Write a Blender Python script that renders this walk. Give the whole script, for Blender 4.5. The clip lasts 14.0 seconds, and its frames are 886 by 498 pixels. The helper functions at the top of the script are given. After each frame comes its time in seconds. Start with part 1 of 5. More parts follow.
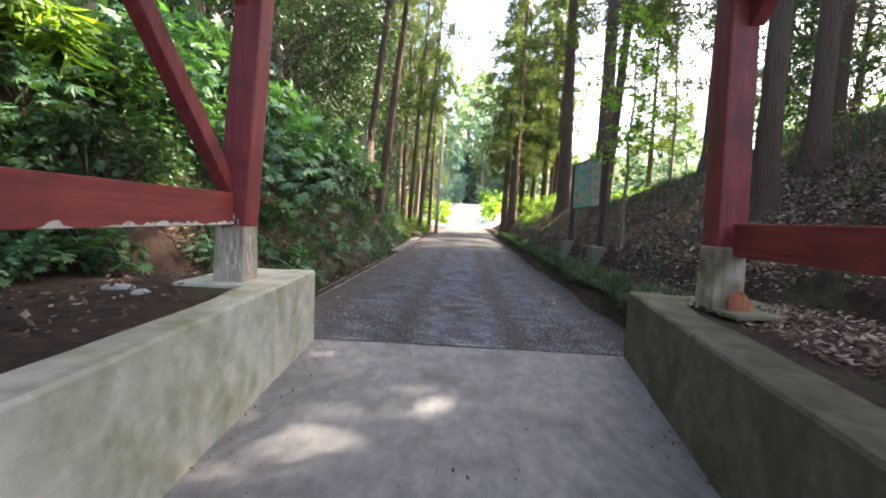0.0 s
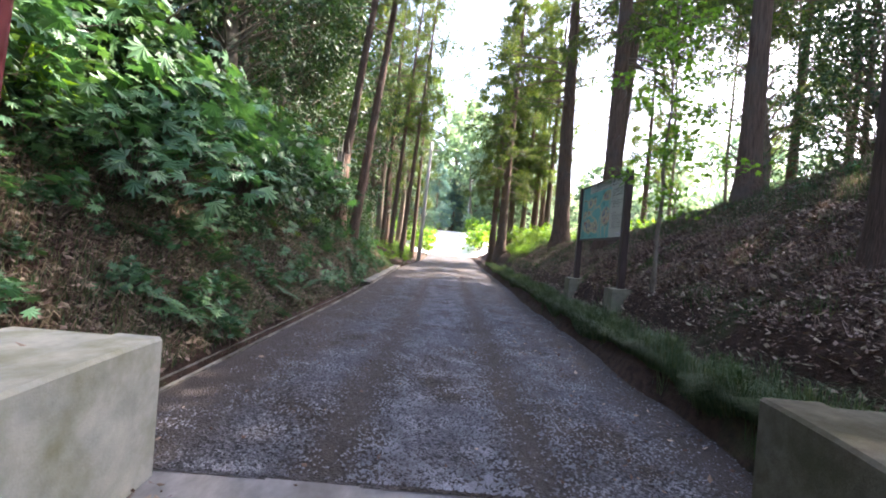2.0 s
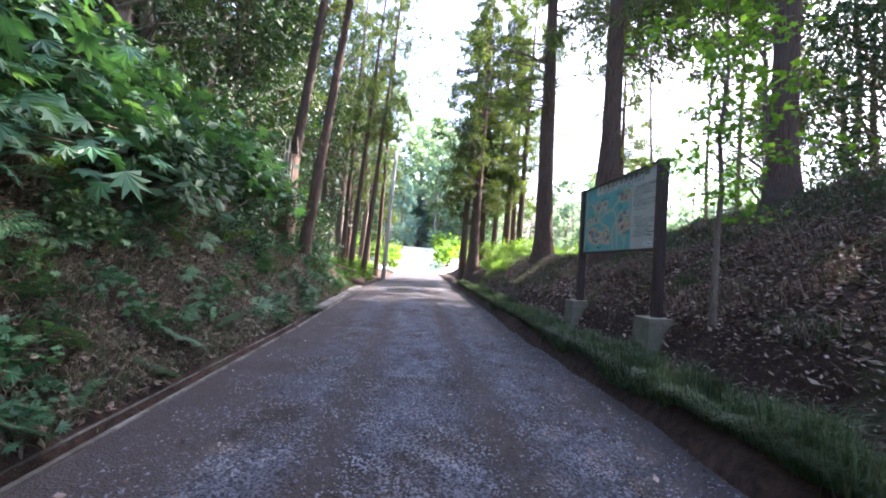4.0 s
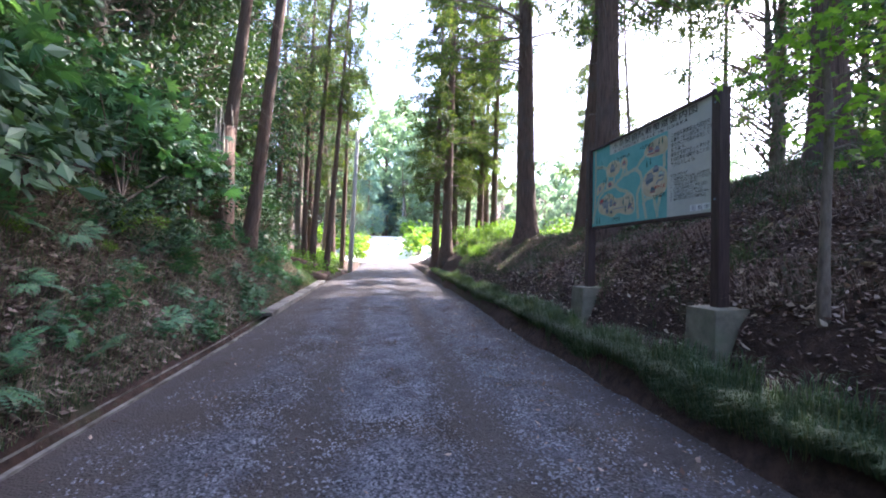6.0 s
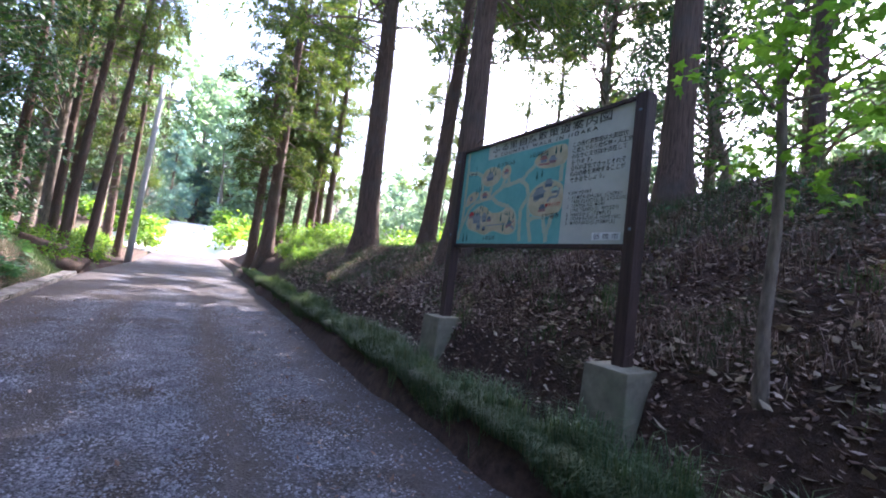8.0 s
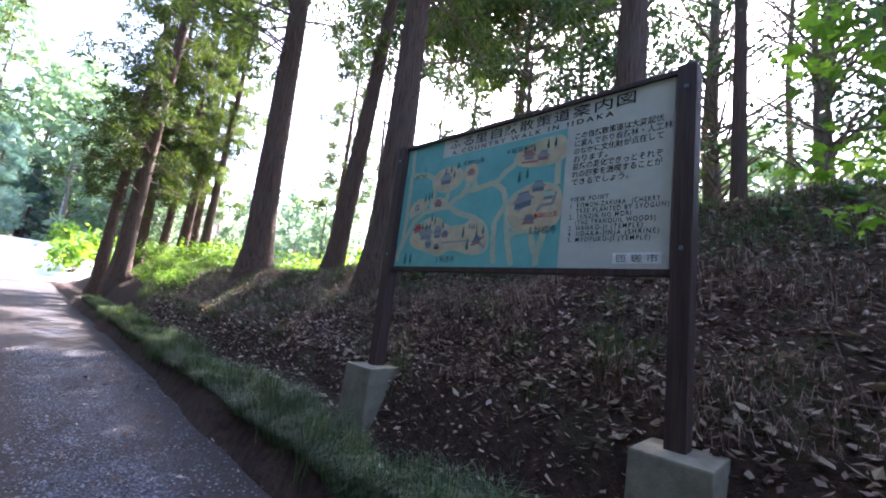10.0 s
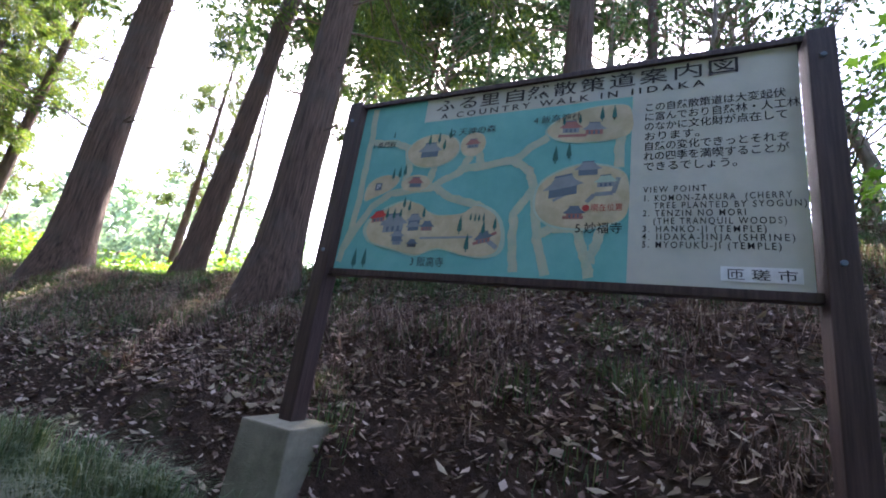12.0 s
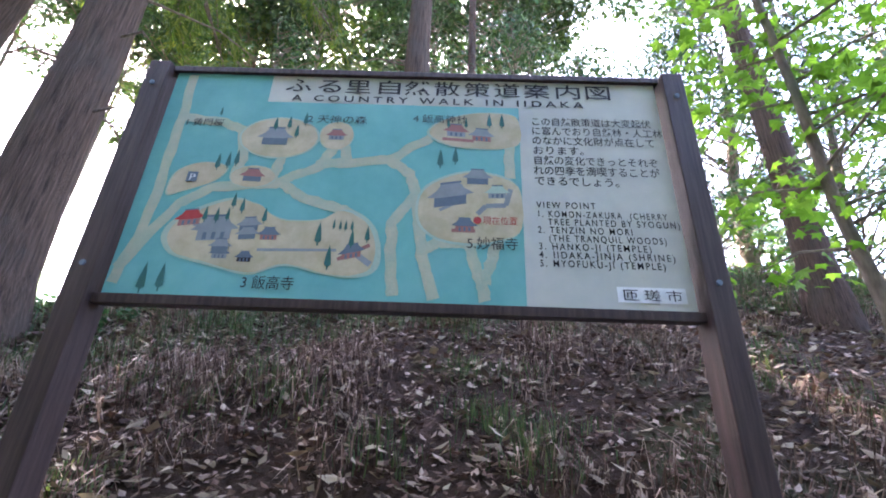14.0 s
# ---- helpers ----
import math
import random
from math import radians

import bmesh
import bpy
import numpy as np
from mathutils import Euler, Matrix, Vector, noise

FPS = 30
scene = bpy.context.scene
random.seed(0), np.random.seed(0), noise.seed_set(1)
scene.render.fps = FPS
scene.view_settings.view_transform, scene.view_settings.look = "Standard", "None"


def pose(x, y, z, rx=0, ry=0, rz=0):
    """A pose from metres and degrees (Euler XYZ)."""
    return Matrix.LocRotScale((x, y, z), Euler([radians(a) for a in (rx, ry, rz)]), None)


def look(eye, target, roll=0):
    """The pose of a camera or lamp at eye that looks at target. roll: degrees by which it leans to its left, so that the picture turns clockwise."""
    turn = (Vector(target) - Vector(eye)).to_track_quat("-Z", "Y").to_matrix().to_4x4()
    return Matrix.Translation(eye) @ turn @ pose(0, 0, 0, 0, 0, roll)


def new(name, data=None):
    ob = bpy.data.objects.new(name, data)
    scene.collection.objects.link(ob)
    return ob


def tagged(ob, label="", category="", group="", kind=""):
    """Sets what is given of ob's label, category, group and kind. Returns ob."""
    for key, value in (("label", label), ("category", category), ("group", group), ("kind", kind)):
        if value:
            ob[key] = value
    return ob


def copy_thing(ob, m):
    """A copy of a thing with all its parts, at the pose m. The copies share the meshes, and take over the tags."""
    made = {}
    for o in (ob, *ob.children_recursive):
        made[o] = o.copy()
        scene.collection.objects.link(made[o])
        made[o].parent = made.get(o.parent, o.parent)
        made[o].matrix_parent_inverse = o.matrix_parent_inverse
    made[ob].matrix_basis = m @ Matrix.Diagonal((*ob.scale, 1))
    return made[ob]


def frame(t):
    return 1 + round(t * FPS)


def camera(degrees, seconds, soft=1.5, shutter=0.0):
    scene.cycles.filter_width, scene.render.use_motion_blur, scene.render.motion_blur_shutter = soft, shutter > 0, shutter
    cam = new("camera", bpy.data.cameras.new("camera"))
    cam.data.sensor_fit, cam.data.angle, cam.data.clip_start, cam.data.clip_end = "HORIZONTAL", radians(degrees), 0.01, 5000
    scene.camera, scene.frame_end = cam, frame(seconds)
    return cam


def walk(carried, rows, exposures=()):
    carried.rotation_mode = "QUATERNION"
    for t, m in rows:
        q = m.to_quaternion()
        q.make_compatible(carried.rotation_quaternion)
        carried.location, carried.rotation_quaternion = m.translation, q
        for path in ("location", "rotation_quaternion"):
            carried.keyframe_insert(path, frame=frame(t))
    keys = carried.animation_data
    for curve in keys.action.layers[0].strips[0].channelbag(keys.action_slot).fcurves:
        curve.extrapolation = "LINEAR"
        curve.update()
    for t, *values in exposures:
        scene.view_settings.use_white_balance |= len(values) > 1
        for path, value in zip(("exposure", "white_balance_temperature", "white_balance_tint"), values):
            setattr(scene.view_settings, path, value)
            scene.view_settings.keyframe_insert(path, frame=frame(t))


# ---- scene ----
cam = camera(93.1, 14.0, soft=1.9)
PATH = [
    (0, (-0.226, 0.419, 1.523), (-0.312, 2.412, 1.375), 2.5),
    (0.5, (-0.231, 0.911, 1.47), (-0.264, 2.907, 1.353), 3.3),
    (1, (-0.224, 1.46, 1.494), (-0.256, 3.459, 1.417), 4.0),
    (1.5, (-0.274, 2.054, 1.53), (-0.302, 4.053, 1.472), 5.7),
    (2, (-0.255, 2.68, 1.531), (-0.274, 4.68, 1.517), 4.7),
    (2.5, (-0.342, 3.263, 1.551), (-0.401, 5.261, 1.605), 3.7),
    (3, (-0.372, 3.86, 1.54), (-0.388, 5.858, 1.628), 4.1),
    (5.5, (-0.438, 6.423, 1.536), (-0.135, 8.399, 1.568), 2.1),
    (6, (-0.361, 6.861, 1.493), (-0.073, 8.84, 1.518), 1.0),
    (6.5, (-0.207, 7.343, 1.546), (0.193, 9.302, 1.582), 1.5),
    (7, (-0.156, 7.792, 1.614), (0.531, 9.67, 1.679), 5.0),
    (7.5, (-0.143, 8.232, 1.581), (0.727, 10.029, 1.7), 6.6),
    (8, (-0.013, 8.612, 1.568), (1.022, 10.32, 1.683), 6.9),
    (8.5, (0.113, 8.99, 1.574), (1.279, 10.608, 1.724), 6.0),
    (9, (0.175, 9.349, 1.618), (1.414, 10.909, 1.796), 6.5),
    (11.3, (0.804, 11.015, 1.476), (2.365, 12.16, 1.978), 8.0),
    (11.5, (0.843, 11.174, 1.473), (2.43, 12.278, 1.985), 8.6),
    (12, (0.886, 11.486, 1.497), (2.61, 12.364, 2.005), 8.7),
    (12.5, (1.144, 11.624, 1.522), (2.941, 12.312, 2.066), 9.9),
    (13, (1.242, 11.826, 1.537), (3.09, 12.269, 2.162), 8.8),
    (13.5, (1.312, 11.96, 1.529), (3.168, 12.104, 2.261), 5.5),
    (14, (1.344, 11.927, 1.525), (3.192, 11.952, 2.288), 2.1),
]
walk(cam, [(t, look(eye, target, roll)) for t, eye, target, roll in PATH], exposures=((0, 3.0, 7050, 15), (1.5, 2.95, 6700, 18), (2.5, 3.0, 6350, 23), (6.5, 3.0, 5800, 25), (9, 3.1, 5780, 27), (12, 3.4, 6150, 26), (14, 4.4, 6300, 27)))

# ---- daylight ----
world = bpy.data.worlds.new("sky")
scene.world = world
world.use_nodes = True
SUN_EL, SUN_AZ = radians(47), radians(30)      # azimuth measured from +x towards +y
wn = world.node_tree.nodes
sky = wn.new("ShaderNodeTexSky")
sky.sky_type, sky.sun_disc = "NISHITA", False
sky.sun_elevation, sky.sun_rotation = SUN_EL, radians(90) - SUN_AZ
sky.air_density, sky.dust_density, sky.ozone_density = 1.0, 3.0, 1.0
wn["Background"].inputs["Strength"].default_value = 0.15
world.node_tree.links.new(sky.outputs["Color"], wn["Background"].inputs["Color"])
sun = new("sun", bpy.data.lights.new("sun", "SUN"))
sun.data.energy, sun.data.angle, sun.data.color = 4.6, radians(0.5), (1.0, 0.93, 0.82)
sun_dir = Vector((math.cos(SUN_EL) * math.cos(SUN_AZ), math.cos(SUN_EL) * math.sin(SUN_AZ), math.sin(SUN_EL)))
sun.matrix_world = look(sun_dir * 60, (0, 0, 0))

rnd = random.Random(7)


# ---- mesh helpers ----
class Geo:
    """Vertices and faces gathered for one mesh."""

    def __init__(self):
        self.v, self.f = [], []

    def add(self, verts, faces):
        n = len(self.v)
        self.v.extend(tuple(p) for p in verts)
        self.f.extend(tuple(i + n for i in f) for f in faces)

    def quad(self, a, b, c, d):
        self.add((a, b, c, d), ((0, 1, 2, 3),))

    def box(self, x0, y0, z0, x1, y1, z1, m=None):
        p = [Vector((x, y, z)) for z in (z0, z1) for y in (y0, y1) for x in (x0, x1)]
        if m is not None:
            p = [m @ q for q in p]
        self.add(p, ((0, 2, 3, 1), (4, 5, 7, 6), (0, 1, 5, 4), (2, 6, 7, 3), (0, 4, 6, 2), (1, 3, 7, 5)))

    def tube(self, pts, radii, sides=8, cap=True, bump=0.0):
        pts = [Vector(p) for p in pts]
        rings, n = [], len(self.v)
        for i, p in enumerate(pts):
            d = (pts[min(i + 1, len(pts) - 1)] - pts[max(i - 1, 0)]).normalized()
            side = Vector((1, 0, 0)) if abs(d.x) < 0.8 else Vector((0, 1, 0))
            u = d.cross(side).normalized()
            w = d.cross(u)
            for k in range(sides):
                a = 2 * math.pi * k / sides
                r = radii[i] * (1 + bump * noise.noise(Vector((k * 1.7, i * 0.6, radii[0] * 9))))
                self.v.append(tuple(p + u * (r * math.cos(a)) + w * (r * math.sin(a))))
        for i in range(len(pts) - 1):
            for k in range(sides):
                a, b = n + i * sides + k, n + i * sides + (k + 1) % sides
                self.f.append((a, b, b + sides, a + sides))
        if cap:
            self.f.append(tuple(n + k for k in range(sides - 1, -1, -1)))
            self.f.append(tuple(n + (len(pts) - 1) * sides + k for k in range(sides)))

    def mesh(self, name, mat, smooth=False):
        me = bpy.data.meshes.new(name)
        me.from_pydata(self.v, [], self.f)
        if smooth:
            me.polygons.foreach_set("use_smooth", [True] * len(me.polygons))
        me.materials.append(mat)
        me.update()
        return me


def part(name, geo, mat, parent=None, label="", smooth=False, bevel=0.0):
    """Links one mesh, as a part of parent or on its own."""
    me = geo if isinstance(geo, bpy.types.Mesh) else geo.mesh(name, mat, smooth)
    if bevel:
        bm = bmesh.new()
        bm.from_mesh(me)
        bmesh.ops.bevel(bm, geom=bm.edges[:], offset=bevel, segments=2, affect="EDGES", profile=0.6)
        bm.to_mesh(me)
        bm.free()
    ob = new(name, me)
    if parent is not None:
        ob.parent = parent
    if label:
        tagged(ob, label)
    return ob


def thing(name, label, category, group="", kind="", at=None):
    ob = tagged(new(name), label, category, group, kind)
    if at is not None:
        ob.matrix_basis = at
    return ob


# ---- materials ----
def mat_new(name):
    m = bpy.data.materials.new(name)
    m.use_nodes = True
    return m, m.node_tree.nodes, m.node_tree.links, m.node_tree.nodes["Principled BSDF"]


def ramp(n, l, src, stops):
    r = n.new("ShaderNodeValToRGB")
    while len(r.color_ramp.elements) < len(stops):
        r.color_ramp.elements.new(0.5)
    for e, (p, c) in zip(r.color_ramp.elements, stops):
        e.position, e.color = p, (*c, 1)
    l.new(src, r.inputs["Fac"])
    return r.outputs["Color"]


def noise_tex(n, l, scale, detail=6.0, coords=None, rough=0.6, dim=(1, 1, 1)):
    t = n.new("ShaderNodeTexNoise")
    t.inputs["Scale"].default_value, t.inputs["Detail"].default_value, t.inputs["Roughness"].default_value = scale, detail, rough
    if coords is not None:
        mp = n.new("ShaderNodeMapping")
        mp.inputs["Scale"].default_value = dim
        l.new(coords, mp.inputs["Vector"])
        l.new(mp.outputs["Vector"], t.inputs["Vector"])
    return t.outputs["Fac"]


def mix(n, l, fac, a, b, mode="MIX"):
    x = n.new("ShaderNodeMix")
    x.data_type, x.blend_type = "RGBA", mode
    for sock, val in ((x.inputs["Factor"], fac), (x.inputs["A"], a), (x.inputs["B"], b)):
        if isinstance(val, bpy.types.NodeSocket):
            l.new(val, sock)
        elif isinstance(val, (int, float)):
            sock.default_value = val
        else:
            sock.default_value = (*val, 1)
    return x.outputs["Result"]


def bump(n, l, bsdf, height, strength, dist):
    b = n.new("ShaderNodeBump")
    b.inputs["Strength"].default_value, b.inputs["Distance"].default_value = strength, dist
    l.new(height, b.inputs["Height"])
    l.new(b.outputs["Normal"], bsdf.inputs["Normal"])


def surface(name, c_dark, c_light, scale, rough=0.85, big=None, big_scale=0.7, big_lo=0.45, big_hi=0.65, bump_s=0.5, bump_d=0.01,
            dim=(1, 1, 1), world_space=True, spec=0.3, fine=60.0):
    """Two colours in grain, a third in large stains, and a fine relief."""
    m, n, l, b = mat_new(name)
    if world_space:
        co = n.new("ShaderNodeNewGeometry").outputs["Position"]
    else:
        co = n.new("ShaderNodeTexCoord").outputs["Object"]
    g = noise_tex(n, l, scale, 8, co, 0.65, dim)
    col = ramp(n, l, g, ((0.32, c_dark), (0.68, c_light)))
    if big:
        s = noise_tex(n, l, big_scale, 5, co, 0.6)
        r = ramp(n, l, s, ((big_lo, (0, 0, 0)), (big_hi, (1, 1, 1))))
        col = mix(n, l, r, col, big)
    l.new(col, b.inputs["Base Color"])
    b.inputs["Roughness"].default_value = rough
    b.inputs["Specular IOR Level"].default_value = spec
    f = noise_tex(n, l, fine, 6, co, 0.7, dim)
    bump(n, l, b, f, bump_s, bump_d)
    return m


def leafy(name, c0, c1, c2, through_col, rough=0.45, glow=0.35, per="island"):
    """Leaf: three tones by piece, light passes through."""
    m, n, l, b = mat_new(name)
    if per == "island":
        r = n.new("ShaderNodeNewGeometry").outputs["Random Per Island"]
    else:
        r = n.new("ShaderNodeObjectInfo").outputs["Random"]
    col = ramp(n, l, r, ((0.0, c0), (0.55, c1), (1.0, c2)))
    o = n.new("ShaderNodeObjectInfo")
    hv = n.new("ShaderNodeHueSaturation")
    mr = n.new("ShaderNodeMapRange")
    mr.inputs["To Min"].default_value, mr.inputs["To Max"].default_value = 0.75, 1.25
    l.new(o.outputs["Random"], mr.inputs["Value"])
    l.new(mr.outputs["Result"], hv.inputs["Value"])
    l.new(col, hv.inputs["Color"])
    col = hv.outputs["Color"]
    l.new(col, b.inputs["Base Color"])
    b.inputs["Roughness"].default_value = rough
    b.inputs["Specular IOR Level"].default_value = 0.35
    t = n.new("ShaderNodeBsdfTranslucent")
    tc = mix(n, l, 1.0, col, through_col, "MULTIPLY")
    l.new(tc, t.inputs["Color"])
    ms = n.new("ShaderNodeMixShader")
    ms.inputs["Fac"].default_value = glow
    l.new(b.outputs["BSDF"], ms.inputs[1])
    l.new(t.outputs["BSDF"], ms.inputs[2])
    l.new(ms.outputs["Shader"], n["Material Output"].inputs["Surface"])
    return m


def plain(name, col, rough=0.6, metal=0.0, spread=0.12, scale=14.0):
    d = tuple(c * (1 - spread) for c in col)
    e = tuple(min(1, c * (1 + spread)) for c in col)
    m = surface(name, d, e, scale, rough, bump_s=0.1, bump_d=0.002, world_space=False)
    m.node_tree.nodes["Principled BSDF"].inputs["Metallic"].default_value = metal
    return m


M_GRASSLAND = surface("ground_soil", (0.023, 0.014, 0.010), (0.086, 0.050, 0.034), 9, 0.95, (0.06, 0.085, 0.03), 0.6, 0.55, 0.72, 0.9, 0.05, fine=30)
M_ROAD = surface("gravel_road", (0.034, 0.034, 0.040), (0.17, 0.172, 0.192), 30, 0.8, (0.062, 0.048, 0.039), 0.9, 0.45, 0.58, 0.9, 0.012, (1, 0.6, 1), fine=85)
# brown earth shows through in the wheel tracks and along the edges
rn, rl = M_ROAD.node_tree.nodes, M_ROAD.node_tree.links
rb = rn["Principled BSDF"]
old = rb.inputs["Base Color"].links[0].from_socket
sep = rn.new("ShaderNodeSeparateXYZ")
geo_pos = rn.new("ShaderNodeNewGeometry").outputs["Position"]
rl.new(geo_pos, sep.inputs["Vector"])
mrx = rn.new("ShaderNodeMapRange")
mrx.inputs["From Min"].default_value, mrx.inputs["From Max"].default_value = -2.7, 2.4
wob = rn.new("ShaderNodeMath")
wob.operation = "MULTIPLY_ADD"
wob.inputs[1].default_value = 0.7
rl.new(noise_tex(rn, rl, 0.55, 4, geo_pos), wob.inputs[0])
rl.new(sep.outputs["X"], wob.inputs[2])
rl.new(wob.outputs["Value"], mrx.inputs["Value"])
lane = ramp(rn, rl, mrx.outputs["Result"], tuple((p, (v, v, v)) for p, v in ((0.0, 1.0), (0.21, 0.95), (0.27, 0.15), (0.34, 0.1), (0.38, 0.9), (0.45, 0.85), (0.50, 0.05), (0.62, 0.05), (0.67, 0.9), (0.75, 0.85), (0.80, 0.15), (0.87, 0.2), (0.93, 0.9), (1.0, 1.0))))
grain = ramp(rn, rl, noise_tex(rn, rl, 7.0, 8, geo_pos, 0.7, (1, 0.5, 1)), ((0.28, (0.55, 0.55, 0.55)), (0.60, (1, 1, 1))))
cells = rn.new("ShaderNodeTexVoronoi")
cells.inputs["Scale"].default_value = 58.0
rl.new(geo_pos, cells.inputs["Vector"])
pebble = ramp(rn, rl, cells.outputs["Color"], ((0.15, (0.25, 0.25, 0.26)), (0.5, (0.65, 0.65, 0.67)), (0.85, (1.35, 1.35, 1.4))))
stony = mix(rn, rl, 1.0, old, pebble, "MULTIPLY")
rl.new(mix(rn, rl, mix(rn, rl, 1.0, lane, grain, "MULTIPLY"), stony, (0.062, 0.050, 0.044)), rb.inputs["Base Color"])
bump(rn, rl, rb, cells.outputs["Distance"], 0.9, 0.02)
M_STONE = surface("gravel_stone", (0.08, 0.08, 0.09), (0.29, 0.29, 0.315), 3, 0.75, fine=90)
M_CONC = surface("ramp_concrete", (0.155, 0.15, 0.148), (0.25, 0.245, 0.24), 7, 0.8, (0.11, 0.103, 0.092), 1.6, 0.5, 0.75, 0.3, 0.004, (1.3, 0.7, 1), fine=60)
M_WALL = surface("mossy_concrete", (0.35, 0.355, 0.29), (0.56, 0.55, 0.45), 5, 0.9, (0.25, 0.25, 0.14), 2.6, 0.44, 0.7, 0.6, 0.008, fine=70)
# wall concrete again, darker and browner: the right side's shade is in the colour
M_WALL_SHADE = surface("algae_stained_concrete", (0.08, 0.073, 0.048), (0.17, 0.155, 0.11), 8, 0.9, (0.068, 0.067, 0.034), 2.6, 0.44, 0.7, 0.6, 0.008, fine=70)
M_COPING = surface("coping_concrete", (0.30, 0.29, 0.26), (0.52, 0.50, 0.46), 6, 0.9, (0.20, 0.20, 0.12), 1.3, 0.5, 0.7, 0.5, 0.008)
M_GUTTER = surface("gutter_concrete", (0.10, 0.09, 0.075), (0.26, 0.24, 0.21), 8, 0.9, (0.06, 0.05, 0.038), 1.5, 0.45, 0.62, 0.5, 0.01)
M_BLOCK = surface("footing_concrete", (0.12, 0.11, 0.075), (0.23, 0.21, 0.15), 7, 0.9, (0.14, 0.15, 0.09), 2.2, 0.48, 0.7, 0.5, 0.01)
M_RED = surface("red_paint", (0.145, 0.022, 0.026), (0.27, 0.052, 0.056), 5, 0.55, (0.12, 0.03, 0.028), 2.2, 0.5, 0.72, 0.35, 0.006, (3, 3, 0.25))
M_REDBEAM = surface("red_paint_beam", (0.17, 0.028, 0.027), (0.33, 0.068, 0.058), 5, 0.55, (0.15, 0.04, 0.034), 2.2, 0.5, 0.72, 0.35, 0.006, (3, 0.25, 3))
M_BARE = surface("bare_weathered_wood", (0.25, 0.21, 0.155), (0.54, 0.47, 0.375), 16, 0.9, (0.16, 0.14, 0.08), 3, 0.48, 0.68, 0.7, 0.008, (2, 2, 0.15))
M_WHITEWEAR = surface("worn_white_primer", (0.42, 0.38, 0.32), (0.72, 0.69, 0.63), 18, 0.9, bump_s=0.6, bump_d=0.006)
M_POST = surface("dark_stained_post", (0.026, 0.016, 0.013), (0.072, 0.045, 0.039), 12, 0.5, bump_s=0.4, bump_d=0.004, dim=(4, 4, 0.2))
M_BARK = surface("cedar_bark", (0.040, 0.026, 0.018), (0.18, 0.115, 0.082), 11, 0.95, (0.10, 0.085, 0.07), 1.1, 0.5, 0.7, 1.0, 0.04, (3.2, 3.2, 0.22), world_space=False, fine=16)
M_BARK_B = surface("broadleaf_bark", (0.085, 0.066, 0.048), (0.25, 0.20, 0.15), 10, 0.9, (0.10, 0.11, 0.07), 1.4, 0.5, 0.7, 0.6, 0.02, (2, 2, 0.5), world_space=False)
M_TWIG = surface("dead_twig", (0.07, 0.05, 0.035), (0.22, 0.17, 0.13), 20, 0.9, world_space=False)
M_CEDAR = leafy("cedar_needles", (0.040, 0.072, 0.026), (0.078, 0.122, 0.038), (0.15, 0.165, 0.055), (1.6, 1.7, 0.5), 0.6, 0.42)
M_EVER = leafy("evergreen_leaf", (0.024, 0.058, 0.026), (0.044, 0.094, 0.038), (0.085, 0.14, 0.052), (1.4, 1.6, 0.5), 0.5, 0.16)
M_FRESH = leafy("fresh_leaf", (0.08, 0.165, 0.036), (0.125, 0.245, 0.052), (0.185, 0.32, 0.08), (1.6, 1.7, 0.5), 0.45, 0.6)
M_BUSH = leafy("sunny_bush_leaf", (0.07, 0.15, 0.022), (0.12, 0.22, 0.035), (0.21, 0.29, 0.05), (1.6, 1.7, 0.5), 0.5, 0.45)
# pale bluish green: the haze of distance is put into the leaf colour
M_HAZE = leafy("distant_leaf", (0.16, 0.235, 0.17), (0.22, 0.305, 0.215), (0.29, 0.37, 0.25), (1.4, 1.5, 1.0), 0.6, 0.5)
M_LOBED = leafy("lobed_leaf", (0.038, 0.105, 0.052), (0.070, 0.165, 0.078), (0.12, 0.225, 0.095), (1.5, 1.7, 0.6), 0.45, 0.22)
M_GRASS = leafy("grass_blade", (0.034, 0.066, 0.032), (0.062, 0.105, 0.050), (0.125, 0.138, 0.072), (1.4, 1.5, 0.5), 0.55, 0.3)
M_LITTER = leafy("fallen_leaf", (0.054, 0.031, 0.022), (0.17, 0.105, 0.076), (0.46, 0.36, 0.29), (1.2, 1.0, 0.8), 0.75, 0.1)
M_STRAW = leafy("dry_straw", (0.12, 0.09, 0.06), (0.24, 0.19, 0.13), (0.42, 0.35, 0.25), (1.2, 1.1, 0.8), 0.75, 0.2)
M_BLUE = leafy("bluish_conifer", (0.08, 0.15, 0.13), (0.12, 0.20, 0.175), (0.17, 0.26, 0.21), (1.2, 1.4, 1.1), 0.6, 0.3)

# ---- the lie of the land ----
GATE_Y = 5.2
RIGHT_EDGE = 2.16


def wall_l(y):
    return -1.9 + 0.065 * (GATE_Y - max(1.0, min(GATE_Y, y)))


def wall_r(y):
    return 1.68 - 0.15 * (GATE_Y - max(1.0, min(GATE_Y, y)))


def smooth(a, b, x):
    t = min(1.0, max(0.0, (x - a) / (b - a)))
    return t * t * (3 - 2 * t)


def road_z(y):
    return 0.03 * smooth(3.4, 5.2, y) + 0.016 * max(0.0, min(y, 60) - 14) + 0.16 * max(0.0, min(y, 66) - 47) + 0.22 * max(0.0, min(y, 220) - 85)


def crest_x(y):
    return 7.5 - 2.7 * smooth(8.5, 19.5, y)


def rough(x, y, s, a):
    return a * noise.noise(Vector((x * s, y * s, 3.3)))


